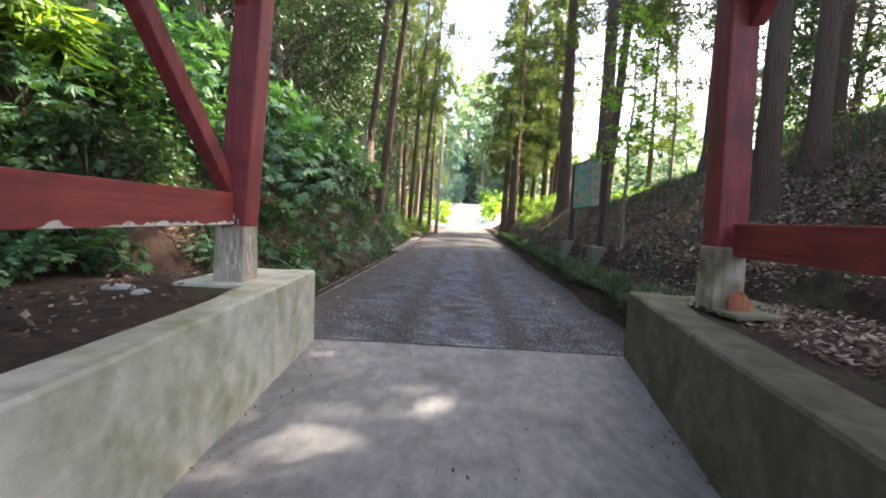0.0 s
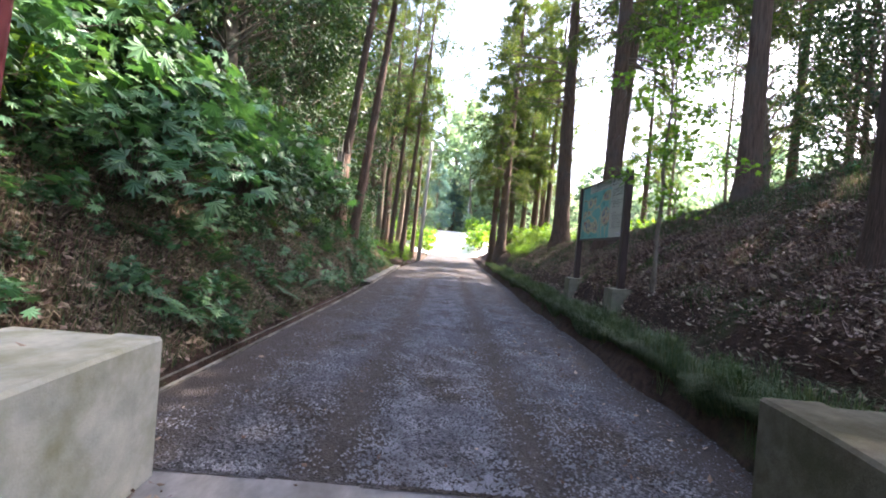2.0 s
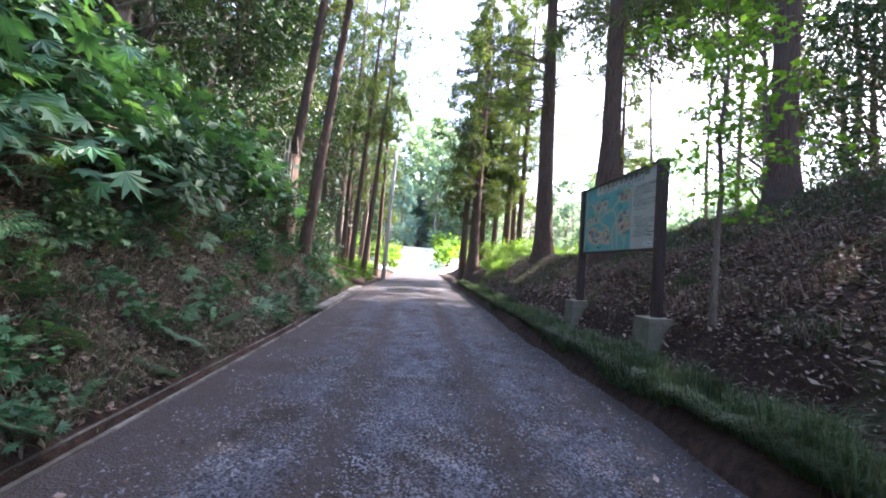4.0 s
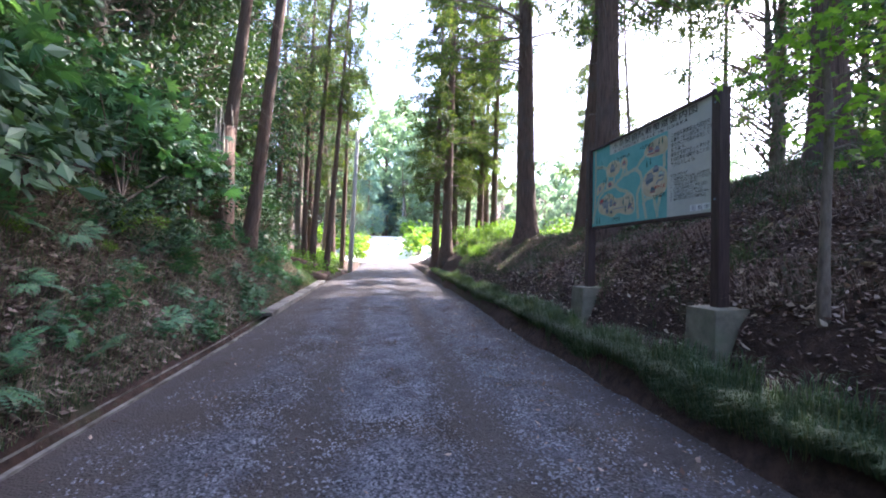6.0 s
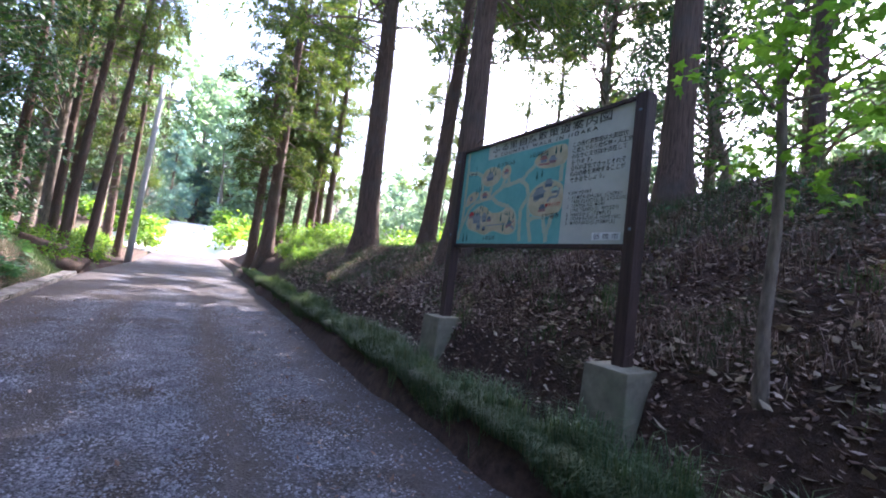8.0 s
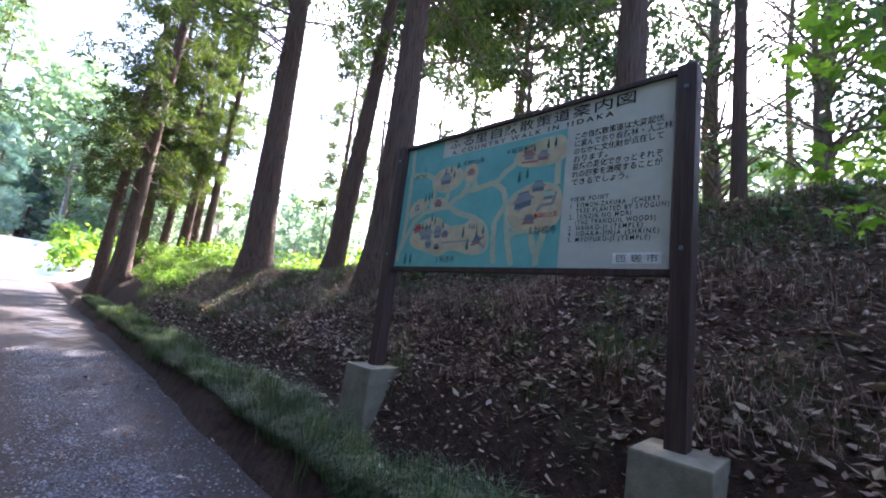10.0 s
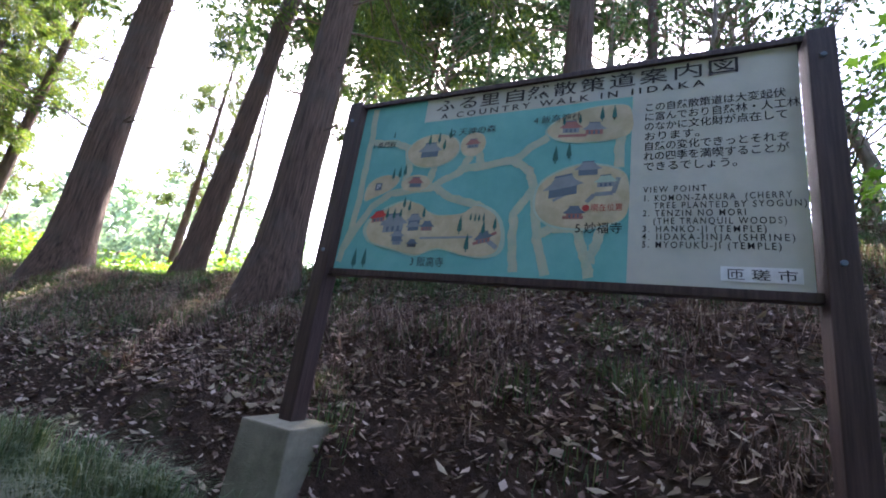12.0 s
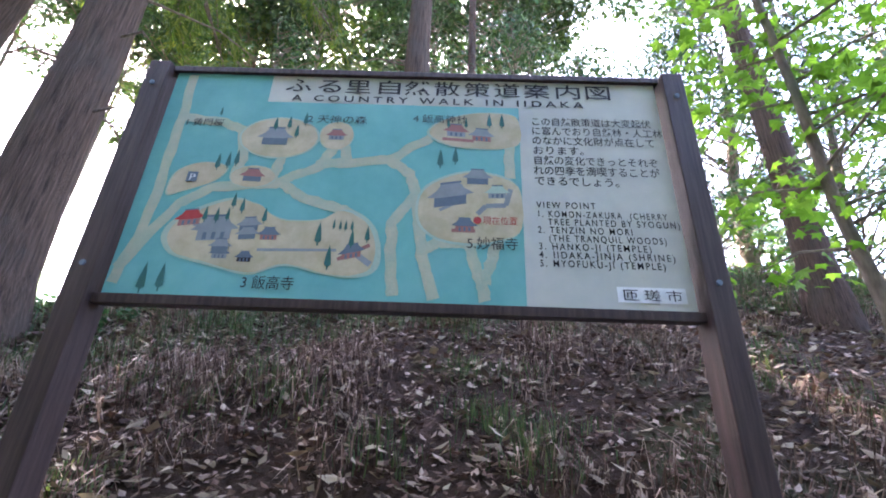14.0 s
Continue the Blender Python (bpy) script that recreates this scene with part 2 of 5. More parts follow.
def land(x, y):
    zr = road_z(y)
    left_edge, right_edge = -2.72 + 0.6 * smooth(25, 35, y), RIGHT_EDGE
    far = smooth(36, 48, y)
    if x < 0:
        podium = 0.82 * (1 - smooth(GATE_Y - 0.35, GATE_Y - 0.2, y))
        d = left_edge - 0.26 - x
        if y < GATE_Y:
            d = min(d, -3.7 - x + 1.0 * smooth(GATE_Y - 1.2, GATE_Y, y))
        if d <= 0:
            z = zr - 0.2 if podium <= 0 or x > wall_l(y) - 0.15 else max(zr - 0.2, podium)
            return z
        tall = 1 - 0.93 * smooth(20.5, 28.5, y)
        up = 1.4 * min(d, 2.2) + 0.75 * max(0, min(d, 9) - 2.2) + 0.05 * max(0, d - 9)
        z = zr + 0.02 + up * tall + rough(x, y, 1.1, 0.22) * min(1, d) + rough(x, y, 4, 0.07) * min(1, d * 2)
        z = max(z, podium if y < GATE_Y - 0.2 else -9)
        return z
    podium = y < GATE_Y - 0.3
    if x < right_edge and not (podium and x > wall_r(y) + 0.15):
        return zr - 0.12
    if podium and x < 3.5:
        return 0.74 + rough(x, y, 2, 0.03)
    d = x - right_edge
    d += 0.15 * noise.noise(Vector((0.3, y * 0.9, 0.5))) * (1 - smooth(0.4, 1.0, d))
    if d < 0.75:
        z = (0.29 + rough(x, y, 2.2, 0.06)) * smooth(0, 0.13, d)
    else:
        z = 0.25 + rough(x, y, 2.2, 0.06) * (1 - smooth(0.75, 1.2, d)) + 0.70 * smooth(0.68, 1.12, d) + 0.68 * max(0, d - 1.1)
    cx = crest_x(y) - right_edge
    top = 0.25 + 0.70 + 0.68 * (cx - 1.1)
    if z > top - 0.25:
        over = z - (top - 0.25)
        z = top - 0.25 + 0.25 * (1 - math.exp(-over / 0.25)) - 0.06 * max(0, min(d - cx, 14))
    # ditch behind the verge
    z -= 0.30 * math.exp(-((d - 0.74) / 0.17) ** 2) * smooth(10.9, 11.3, y) * (1 - smooth(12.7, 13.3, y))
    z = z * (1 - 0.75 * far)
    amp = min(1, max(0, d - 0.7))
    z += rough(x, y, 1.3, 0.10) * amp + rough(x, y, 5, 0.04) * amp
    if y < GATE_Y - 0.3:
        z = 0.74 + max(0, z - 0.9) + rough(x, y, 2, 0.03)
    return zr + z if y >= GATE_Y - 0.3 else z


def spaced(lo, hi, fine_lo, fine_hi, step, grow=1.18):
    mid = list(np.arange(fine_lo, fine_hi + 1e-6, step))
    s, p, below = step, fine_lo, []
    while p > lo:
        s *= grow
        p -= s
        below.append(max(p, lo))
    s, p, above = step, fine_hi, []
    while p < hi:
        s *= grow
        p += s
        above.append(min(p, hi))
    return below[::-1] + mid + above


xs = spaced(-900, 900, -6.5, 8.5, 0.14)
ys = spaced(-900, 900, -1.5, 30.0, 0.2)
g = Geo()
for yy in ys:
    for xx in xs:
        g.v.append((xx, yy, land(xx, yy)))
W = len(xs)
for j in range(len(ys) - 1):
    for i in range(W - 1):
        a = j * W + i
        g.f.append((a, a + 1, a + W + 1, a + W))
ground = part("ground", g, M_GRASSLAND, smooth=True)
tagged(ground, "dark earth banks with leaf litter and moss", "ground", kind="structure")

# road: a sheet with shallow wheel tracks
g = Geo()
rx = list(np.linspace(-2.66, RIGHT_EDGE + 0.06, 40))
ry = spaced(GATE_Y, 140, GATE_Y, 26, 0.15, 1.1)
for yy in ry:
    for xx in rx:
        xx = xx if xx > 0 else xx * (1 - 0.22 * smooth(25, 35, yy))
        dip = -0.02 * (math.exp(-((xx + 0.95) / 0.3) ** 2) + math.exp(-((xx - 0.5) / 0.3) ** 2))
        g.v.append((xx, yy, road_z(yy) + dip + 0.01 + rough(xx, yy, 3, 0.012) * smooth(GATE_Y, GATE_Y + 0.4, yy)))
W = len(rx)
for j in range(len(ry) - 1):
    for i in range(W - 1):
        a = j * W + i
        g.f.append((a, a + 1, a + W + 1, a + W))
road = tagged(part("road", g, M_ROAD, smooth=True), "grey gravel lane with brown earth wheel tracks", "road", kind="structure")

# concrete ramp through the gate
g = Geo()
rows = [-6.0, 1.0, 3.0, 4.2, GATE_Y + 0.02]
for yy in rows:
    zz = 0.032 * smooth(2.0, GATE_Y, yy)
    g.v += [(wall_l(yy) - 0.05, yy, zz), (wall_r(yy) + 0.05, yy, zz), (wall_l(yy) - 0.05, yy, zz - 0.16), (wall_r(yy) + 0.05, yy, zz - 0.16)]
for k in range(len(rows) - 1):
    a = 4 * k
    g.f += [(a, a + 1, a + 5, a + 4), (a + 2, a + 6, a + 7, a + 3)]
e = 4 * (len(rows) - 1)
g.f += [(e, e + 1, e + 3, e + 2), (0, 2, 3, 1)]
ramp_floor = tagged(part("floor", g, M_CONC), "pale grey concrete driveway slab under the gate", "floor", kind="structure")


# side walls of the gate podium
def podium_wall(name, edge, thick, top, y_end, rough_top):
    """A low wall that follows the lane's edge, with a slightly uneven top."""
    t = Geo()
    yl = [-6.0, 0.0, 1.0] + [1.0 + (y_end - 1.0) * k / 14 for k in range(1, 15)]
    sg = 1 if thick > 0 else -1
    for yy in yl:
        x = edge(yy) + rough(1.0, yy, 1.4, 0.012)
        zt = top + rough(2.0, yy, 1.7, rough_top)
        xo = x + thick + rough(5.0, yy, 2.1, 0.05)
        t.v += [(x, yy, -0.15), (x, yy, zt - 0.02), (x + 0.02 * sg, yy, zt), (xo, yy, zt), (xo, yy, -0.15)]
    for k in range(len(yl) - 1):
        for q in range(4):
            a = 5 * k + q
            t.f.append((a, a + 5, a + 6, a + 1) if sg > 0 else (a, a + 1, a + 6, a + 5))
    e = 5 * (len(yl) - 1)
    t.f += [tuple(range(5)), tuple(e + q for q in (4, 3, 2, 1, 0))]
    return tagged(part(name, t, M_WALL if thick < 0 else M_WALL_SHADE), "low concrete retaining wall stained with moss and damp" if thick < 0 else "low olive-stained concrete retaining wall, its colour darkened for shade", "wall", kind="structure")


wall_left = podium_wall("wall_left", wall_l, -0.26, 0.86, GATE_Y - 0.05, 0.008)
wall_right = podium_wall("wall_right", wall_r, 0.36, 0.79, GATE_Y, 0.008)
g = Geo()
g.box(-2.78, GATE_Y - 1.2, -0.1, wall_l(GATE_Y) - 0.2, GATE_Y - 0.06, 0.853)
tagged(part("wall_front_left", g, M_WALL, bevel=0.02), "mossy concrete plinth under a gate post", "wall", kind="structure")
g = Geo()
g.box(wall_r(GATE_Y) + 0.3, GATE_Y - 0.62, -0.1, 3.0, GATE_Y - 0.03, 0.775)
tagged(part("wall_front_right", g, M_WALL_SHADE, bevel=0.02), "mossy concrete end wall beside the verge, its colour darkened for shade", "wall", kind="structure")

# ---- gutter along the lane ----
gutter = thing("gutter", "narrow concrete gutter along the foot of the bank", "gutter", kind="structure")
g = Geo()
for y0 in np.arange(GATE_Y + 0.05, 25.0, 0.6):
    z0, z1 = road_z(y0), road_z(y0 + 0.6)
    for xa, xb, dz in ((-2.705, -2.66, 0.03), (-2.99, -2.95, -0.02)):
        g.add([(xa, y0, z0 - 0.3), (xb, y0, z0 - 0.3), (xb, y0, z0 + dz), (xa, y0, z0 + dz),
               (xa, y0 + 0.6, z1 - 0.3), (xb, y0 + 0.6, z1 - 0.3), (xb, y0 + 0.6, z1 + dz), (xa, y0 + 0.6, z1 + dz)],
              ((0, 1, 2, 3), (7, 6, 5, 4), (3, 2, 6, 7), (1, 5, 6, 2), (0, 3, 7, 4)))
part("channel", g, M_GUTTER, gutter)
slab = Geo()
slab.box(-0.15, -0.295, -0.035, 0.15, 0.295, 0.035)
slab_me = slab.mesh("cover_slab", M_GUTTER)
for k in range(14):
    y0 = 16.6 + 0.61 * k
    ob = part("cover_slab", slab_me, None, gutter)
    ob.matrix_basis = pose(-2.80 + rnd.uniform(-0.012, 0.012), y0, road_z(y0) + 0.085 + rnd.uniform(-0.008, 0.008), 1.7, rnd.uniform(-1.5, 1.5), rnd.uniform(-1.2, 1.2))

# ---- temple gate ----
gate = thing("gate", "weathered red-painted timber gate frame with bare post feet", "gate")


def beam_between(name, a, b, w, h, mat, parent, label="", bev=0.012):
    """A square timber from a to b."""
    a, b = Vector(a), Vector(b)
    d = b - a
    m = Matrix.Translation(a) @ d.to_track_quat("Y", "Z").to_matrix().to_4x4()
    t = Geo()
    t.box(-w / 2, 0, -h / 2, w / 2, d.length, h / 2)
    ob = part(name, t, mat, parent, label, bevel=bev)
    ob.matrix_basis = m
    return ob


def upright(name, x, y, z0, z1, w, mat, parent, label="", lean=0.0, bev=0.02):
    """A square post that tapers a little and leans across the lane."""
    t = Geo()
    h = w / 2
    v = []
    for z, s in ((z0, 1.0), (z1, 0.93)):
        dx = lean * (z - z0)
        v += [(x + dx - h * s, y - h * s, z), (x + dx + h * s, y - h * s, z), (x + dx + h * s, y + h * s, z), (x + dx - h * s, y + h * s, z)]
    t.add(v, ((3, 2, 1, 0), (4, 5, 6, 7), (0, 1, 5, 4), (1, 2, 6, 5), (2, 3, 7, 6), (3, 0, 4, 7)))
    return part(name, t, mat, parent, label, bevel=bev)


LPX, LPY, RPX, RPY = -2.36, 4.30, 2.19, 4.40
upright("post", LPX + 0.02, LPY, 1.36, 4.7, 0.26, M_RED, gate, lean=0.07)
upright("post_foot", LPX, LPY, 0.845, 1.375, 0.29, M_BARE, gate, "bare grey timber post foot with flaking white paint", lean=0.02)
upright("post", RPX, RPY, 1.36, 4.7, 0.26, M_RED, gate, lean=-0.03)
upright("post_foot", RPX, RPY, 0.80, 1.375, 0.285, M_BARE, gate, "bare brown timber post foot", lean=-0.01)
for x in (LPX, RPX):
    upright("post", x, -2.3, 0.80, 4.7, 0.26, M_RED, gate)
beam_between("rail", (LPX - 0.02, -2.3, 1.52), (LPX - 0.02, LPY - 0.10, 1.525), 0.13, 0.29, M_REDBEAM, gate)
beam_between("rail", (RPX + 0.07, -2.3, 1.44), (RPX + 0.07, RPY - 0.10, 1.44), 0.13, 0.29, M_REDBEAM, gate)
beam_between("brace", (LPX - 0.02, LPY - 0.10, 1.70), (LPX - 0.02, LPY - 2.2, 3.95), 0.12, 0.15, M_RED, gate)
# roof above the view, added to keep the ramp in shade
M_ROOFBOARD = surface("roof_board", (0.05, 0.03, 0.022), (0.12, 0.075, 0.055), 8, 0.9, dim=(1, 6, 1))
roof = Geo()
for k in range(2):
    sg = 1 if k else -1
    roof.add([(-3.6, 1.0, 6.3), (3.4, 1.0, 6.3), (3.4, 1.0 + sg * 3.5, 4.74), (-3.6, 1.0 + sg * 3.5, 4.74),
              (-3.6, 1.0, 6.5), (3.4, 1.0, 6.5), (3.4, 1.0 + sg * 3.65, 4.9), (-3.6, 1.0 + sg * 3.65, 4.9)],
             ((0, 1, 2, 3), (7, 6, 5, 4), (0, 4, 5, 1), (1, 5, 6, 2), (2, 6, 7, 3), (3, 7, 4, 0)))
part("roof", roof, M_ROOFBOARD, gate, "unseen boarded gate roof, added to shade the ramp")
for yy in (-2.3, 4.35):
    beam_between("lintel", (-3.2, yy, 4.62), (3.0, yy, 4.62), 0.2, 0.26, M_RED, gate)
beam_between("knee_brace", (LPX + 0.1, LPY - 0.05, 3.35), (LPX + 0.1, LPY - 1.0, 4.5), 0.12, 0.16, M_RED, gate)
beam_between("knee_brace", (RPX + 0.02, RPY - 0.05, 3.35), (RPX + 0.15, RPY - 1.0, 4.45), 0.13, 0.22, M_RED, gate)


def flakes(name, face_x, y0, y1, zb, count, seed, parent, label):
    """Ragged patches of bare primer along a timber's lower edge."""
    r = random.Random(seed)
    t = Geo()
    for _ in range(count):
        y, ln, hh = r.uniform(y0, y1), r.uniform(0.05, 0.28), r.uniform(0.012, 0.05)
        pts = [(face_x, y, zb), (face_x, y + ln, zb)]
        k = 5
        for i in range(k, -1, -1):
            pts.append((face_x, y + ln * i / k, zb + hh * (0.25 + 0.75 * r.random()) * math.sin(math.pi * (i + 0.6) / (k + 1.2))))
        off = r.uniform(0.0005, 0.0025)
        t.add([(p[0] + off, p[1], p[2]) for p in pts], (tuple(range(len(pts))),))
    return tagged(part(name, t, M_WHITEWEAR, parent, label), kind="stuff")


flakes("worn_edge", LPX - 0.02 + 0.066, 1.2, LPY - 0.2, 1.382, 34, 3, gate, "flaking white primer along the rail's lower edge")

def patch_on(name, origin, ux, uz, w, h, seed, label, parent, mat):
    """One ragged flake of old paint on a timber face."""
    q = random.Random(seed)
    o, a, b = Vector(origin), Vector(ux), Vector(uz)
    pts = []
    for i in range(18):
        th = 2 * math.pi * i / 18
        rr = q.uniform(0.25, 1.0)
        pts.append(o + a * (w * rr * math.cos(th)) + b * (h * rr * math.sin(th)))
    t = Geo()
    t.add(pts, (tuple(range(18)),))
    return part(name, t, mat, parent, label)


for k, (du, dz, w, h) in enumerate(((0.03, 1.22, 0.03, 0.14), (0.075, 1.08, 0.022, 0.13), (0.0, 1.05, 0.02, 0.09), (0.10, 1.25, 0.016, 0.11), (0.05, 0.98, 0.03, 0.06), (-0.05, 1.27, 0.012, 0.08), (0.115, 1.0, 0.012, 0.08))):
    patch_on("paint_flake", (LPX + du, LPY - 0.1465, dz), (1, 0, 0), (0, 0, 1), w, h, 300 + k, "flaking white paint", gate, M_WHITEWEAR)
    patch_on("paint_flake", (LPX + 0.1485 + 0.004, LPY - du, dz), (0, 1, 0), (0, 0, 1), w, h, 340 + k, "flaking white paint", gate, M_WHITEWEAR)
for k, (du, dz) in enumerate(((0.03, 1.45), (0.07, 1.41), (0.0, 1.40))):
    patch_on("paint_flake", (LPX + 0.02 + du, LPY - 0.1318, dz), (1, 0, 0), (0, 0, 1), 0.012, 0.04, 380 + k, "flaking white paint", gate, M_WHITEWEAR)
for x, y, w, d, rz in ((-3.05, 3.75, 0.24, 0.12, 20), (-2.75, 3.6, 0.12, 0.08, 60), (-3.5, 2.9, 0.07, 0.05, 10)):
    t = Geo()
    t.tube([(0, 0, -0.02), (0, 0, 0.015), (0, 0, 0.035)], [0.5, 0.5, 0.36], 9, bump=0.4)
    ob = tagged(part("flat_stone", t, M_COPING), "small flat grey stone on trodden earth", "stone", "stones on the earth")
    ob.matrix_basis = pose(x, y, land(x, y), 0, 0, rz) @ Matrix.Diagonal((w, d, 1, 1))

# stone pad and tile fragment under the right post
g = Geo()
g.box(-0.22, -0.17, 0, 0.22, 0.17, 0.04)
pad = tagged(part("stone_pad", g, M_BLOCK, bevel=0.012), "flat grey stone pad under a gate post", "stone")
pad.matrix_basis = pose(RPX + 0.10, RPY - 0.22, 0.775, 0, 0, 8)
M_TERRA = surface("terracotta", (0.28, 0.09, 0.05), (0.48, 0.18, 0.10), 12, 0.85)
g = Geo()
for i in range(5):
    a0, a1 = radians(-50 + 20 * i), radians(-30 + 20 * i)
    top0, top1 = 0.16 - 0.05 * abs(i - 1.3), 0.16 - 0.05 * abs(i - 0.3)
    p = [(0.13 * math.sin(a0), -0.13 * math.cos(a0), 0), (0.13 * math.sin(a1), -0.13 * math.cos(a1), 0), (0.13 * math.sin(a1), -0.13 * math.cos(a1), max(0.05, top1)), (0.13 * math.sin(a0), -0.13 * math.cos(a0), max(0.05, top0))]
    q = [(0.88 * x, 0.88 * y, z) for x, y, z in p]
    g.add(p + q, ((0, 1, 2, 3), (7, 6, 5, 4), (3, 2, 6, 7), (0, 4, 5, 1), (0, 3, 7, 4), (1, 5, 6, 2)))
tile = tagged(part("broken_tile", g, M_TERRA), "broken orange clay tile leaning on the post foot", "tile")
tile.matrix_basis = pose(RPX + 0.08, RPY - 0.06, 0.813, 0, 0, 10) @ Matrix.Diagonal((1.25, 1.25, 1.35, 1))

# ---- information board ----
BX, BY0, BY1, BZ0, BZ1 = 3.11, 10.845, 13.435, 1.995, 3.25
M_TEAL = surface("map_teal", (0.11, 0.36, 0.32), (0.155, 0.44, 0.39), 5, 0.55, (0.20, 0.46, 0.41), 1.6, 0.5, 0.75, 0.1, 0.001, fine=40)
M_CREAM = surface("board_cream", (0.46, 0.465, 0.385), (0.55, 0.545, 0.45), 4, 0.55, (0.41, 0.44, 0.39), 1.6, 0.5, 0.75, 0.1, 0.001, fine=40)
M_SAND = surface("map_sand", (0.43, 0.36, 0.21), (0.58, 0.50, 0.33), 9, 0.6, (0.36, 0.33, 0.20), 2.5, 0.5, 0.7, 0.1, 0.001)
M_TRACK = surface("map_track", (0.32, 0.42, 0.30), (0.47, 0.46, 0.31), 12, 0.6)
M_SHORE = surface("map_shore", (0.30, 0.45, 0.35), (0.42, 0.50, 0.37), 9, 0.6)
M_INKGREY = plain("ink_grey", (0.24, 0.27, 0.27), 0.6)
M_INKPINK = plain("ink_faded_red", (0.34, 0.15, 0.13), 0.6)
M_INK = plain("ink_black", (0.025, 0.024, 0.026), 0.6)
M_INKG = plain("ink_green", (0.03, 0.13, 0.11), 0.6)
M_INKR = plain("ink_red", (0.42, 0.05, 0.045), 0.6)
M_INKB = plain("ink_slate", (0.12, 0.16, 0.19), 0.6)
M_INKW = plain("label_white", (0.68, 0.69, 0.66), 0.6)
sign = thing("information_board", "large painted map board on two dark timber posts", "sign")


def board_quad(t, u0, v0, u1, v1, off):
    """A patch on the board: u from its far end towards the near end, v up."""
    x = BX - off
    t.quad((x, BY1 - u0, BZ0 + v0), (x, BY1 - u1, BZ0 + v0), (x, BY1 - u1, BZ0 + v1), (x, BY1 - u0, BZ0 + v1))


g = Geo()
g.box(BX, BY0, BZ0, BX + 0.03, BY1, BZ1)
panel = part("panel", g, M_CREAM, sign, "cream painted board with a teal map")
g = Geo()
board_quad(g, 0.0, 0.0, 1.855, 1.075, 0.002)
board_quad(g, 0.0, 1.075, 0.525, 1.255, 0.002)
part("map_field", g, M_TEAL, panel, "teal map ground")
def painted_blob(name, outline, mat, sink):
    """A rounded painted patch through a few outline points."""
    n, pts = len(outline), []
    for i in range(n):
        p0, p1, p2, p3 = (Vector(outline[(i + j - 1) % n]) for j in range(4))
        for q in range(5):
            f = q / 5
            w = 0.5 * (2 * p1 + (p2 - p0) * f + (2 * p0 - 5 * p1 + 4 * p2 - p3) * f * f + (3 * p1 - p0 - 3 * p2 + p3) * f ** 3)
            k = 0.004 * noise.noise(Vector((w.x * 22, w.y * 22, sink * 900)))
            pts.append((BX - sink, BY1 - w.x - k, BZ0 + w.y + k))
    t = Geo()
    t.add(pts, (tuple(range(len(pts))),))
    return part(name, t, mat, panel)


def oval(u, v, a, b):
    return [(u + a * math.cos(w), v + b * math.sin(w)) for w in (2 * math.pi * i / 9 for i in range(9))]


ISLES = (oval(0.63, 0.845, 0.195, 0.12), oval(0.92, 0.865, 0.085, 0.085), oval(0.54, 0.61, 0.11, 0.06), ((0.15, 0.50), (0.16, 0.62), (0.27, 0.68), (0.40, 0.66), (0.36, 0.58), (0.22, 0.52)),
         ((0.215, 0.29), (0.27, 0.38), (0.46, 0.475), (0.60, 0.455), (0.72, 0.38), (0.90, 0.385), (1.0, 0.435), (1.12, 0.38), (1.175, 0.25), (1.15, 0.14), (1.0, 0.115), (0.78, 0.16), (0.62, 0.115), (0.42, 0.16), (0.27, 0.20)),
         ((1.36, 0.45), (1.40, 0.58), (1.58, 0.665), (1.76, 0.64), (1.845, 0.57), (1.845, 0.37), (1.74, 0.31), (1.56, 0.29), (1.41, 0.34)), ((1.395, 0.90), (1.45, 0.97), (1.60, 1.025), (1.76, 1.03), (1.845, 1.0), (1.845, 0.84), (1.66, 0.81), (1.48, 0.835)))
for k, line in enumerate(ISLES):
    mid = Vector((sum(q[0] for q in line) / len(line), sum(q[1] for q in line) / len(line)))
    painted_blob("map_shore", [mid + (Vector(q) - mid) * 1.06 if q[0] < 1.84 else q for q in line], M_SHORE, 0.0040 + 0.00005 * k)
    painted_blob("map_island", line, M_SAND, 0.0046 + 0.00005 * k)
TRACKS = (((0.09, 1.24), (0.10, 0.8), (0.095, 0.35), (0.03, 0.05)), ((0.10, 0.96), (0.33, 0.93), (0.48, 0.87)), ((0.44, 0.87), (0.47, 0.70), (0.45, 0.62)),
          ((0.03, 0.12), (0.22, 0.45), (0.36, 0.545), (0.66, 0.575), (0.88, 0.69), (1.20, 0.73), (1.40, 0.87)), ((0.70, 0.57), (0.80, 0.50), (0.99, 0.45), (1.06, 0.41)),
          ((1.20, 0.73), (1.31, 0.65), (1.345, 0.54), (1.24, 0.38), (1.25, 0.2), (1.27, 0.03)), ((1.345, 0.54), (1.37, 0.36), (1.39, 0.22), (1.45, 0.02)), ((1.60, 0.29), (1.64, 0.15), (1.68, 0.02)), ((1.74, 0.32), (1.70, 0.2), (1.67, 0.1)),
          ((1.40, 0.25), (1.46, 0.29), (1.6, 0.29)), ((1.80, 0.64), (1.80, 0.84)), ((0.66, 0.73), (0.64, 0.60)), ((0.92, 0.80), (0.86, 0.68)), ((0.97, 0.80), (1.0, 0.70)))
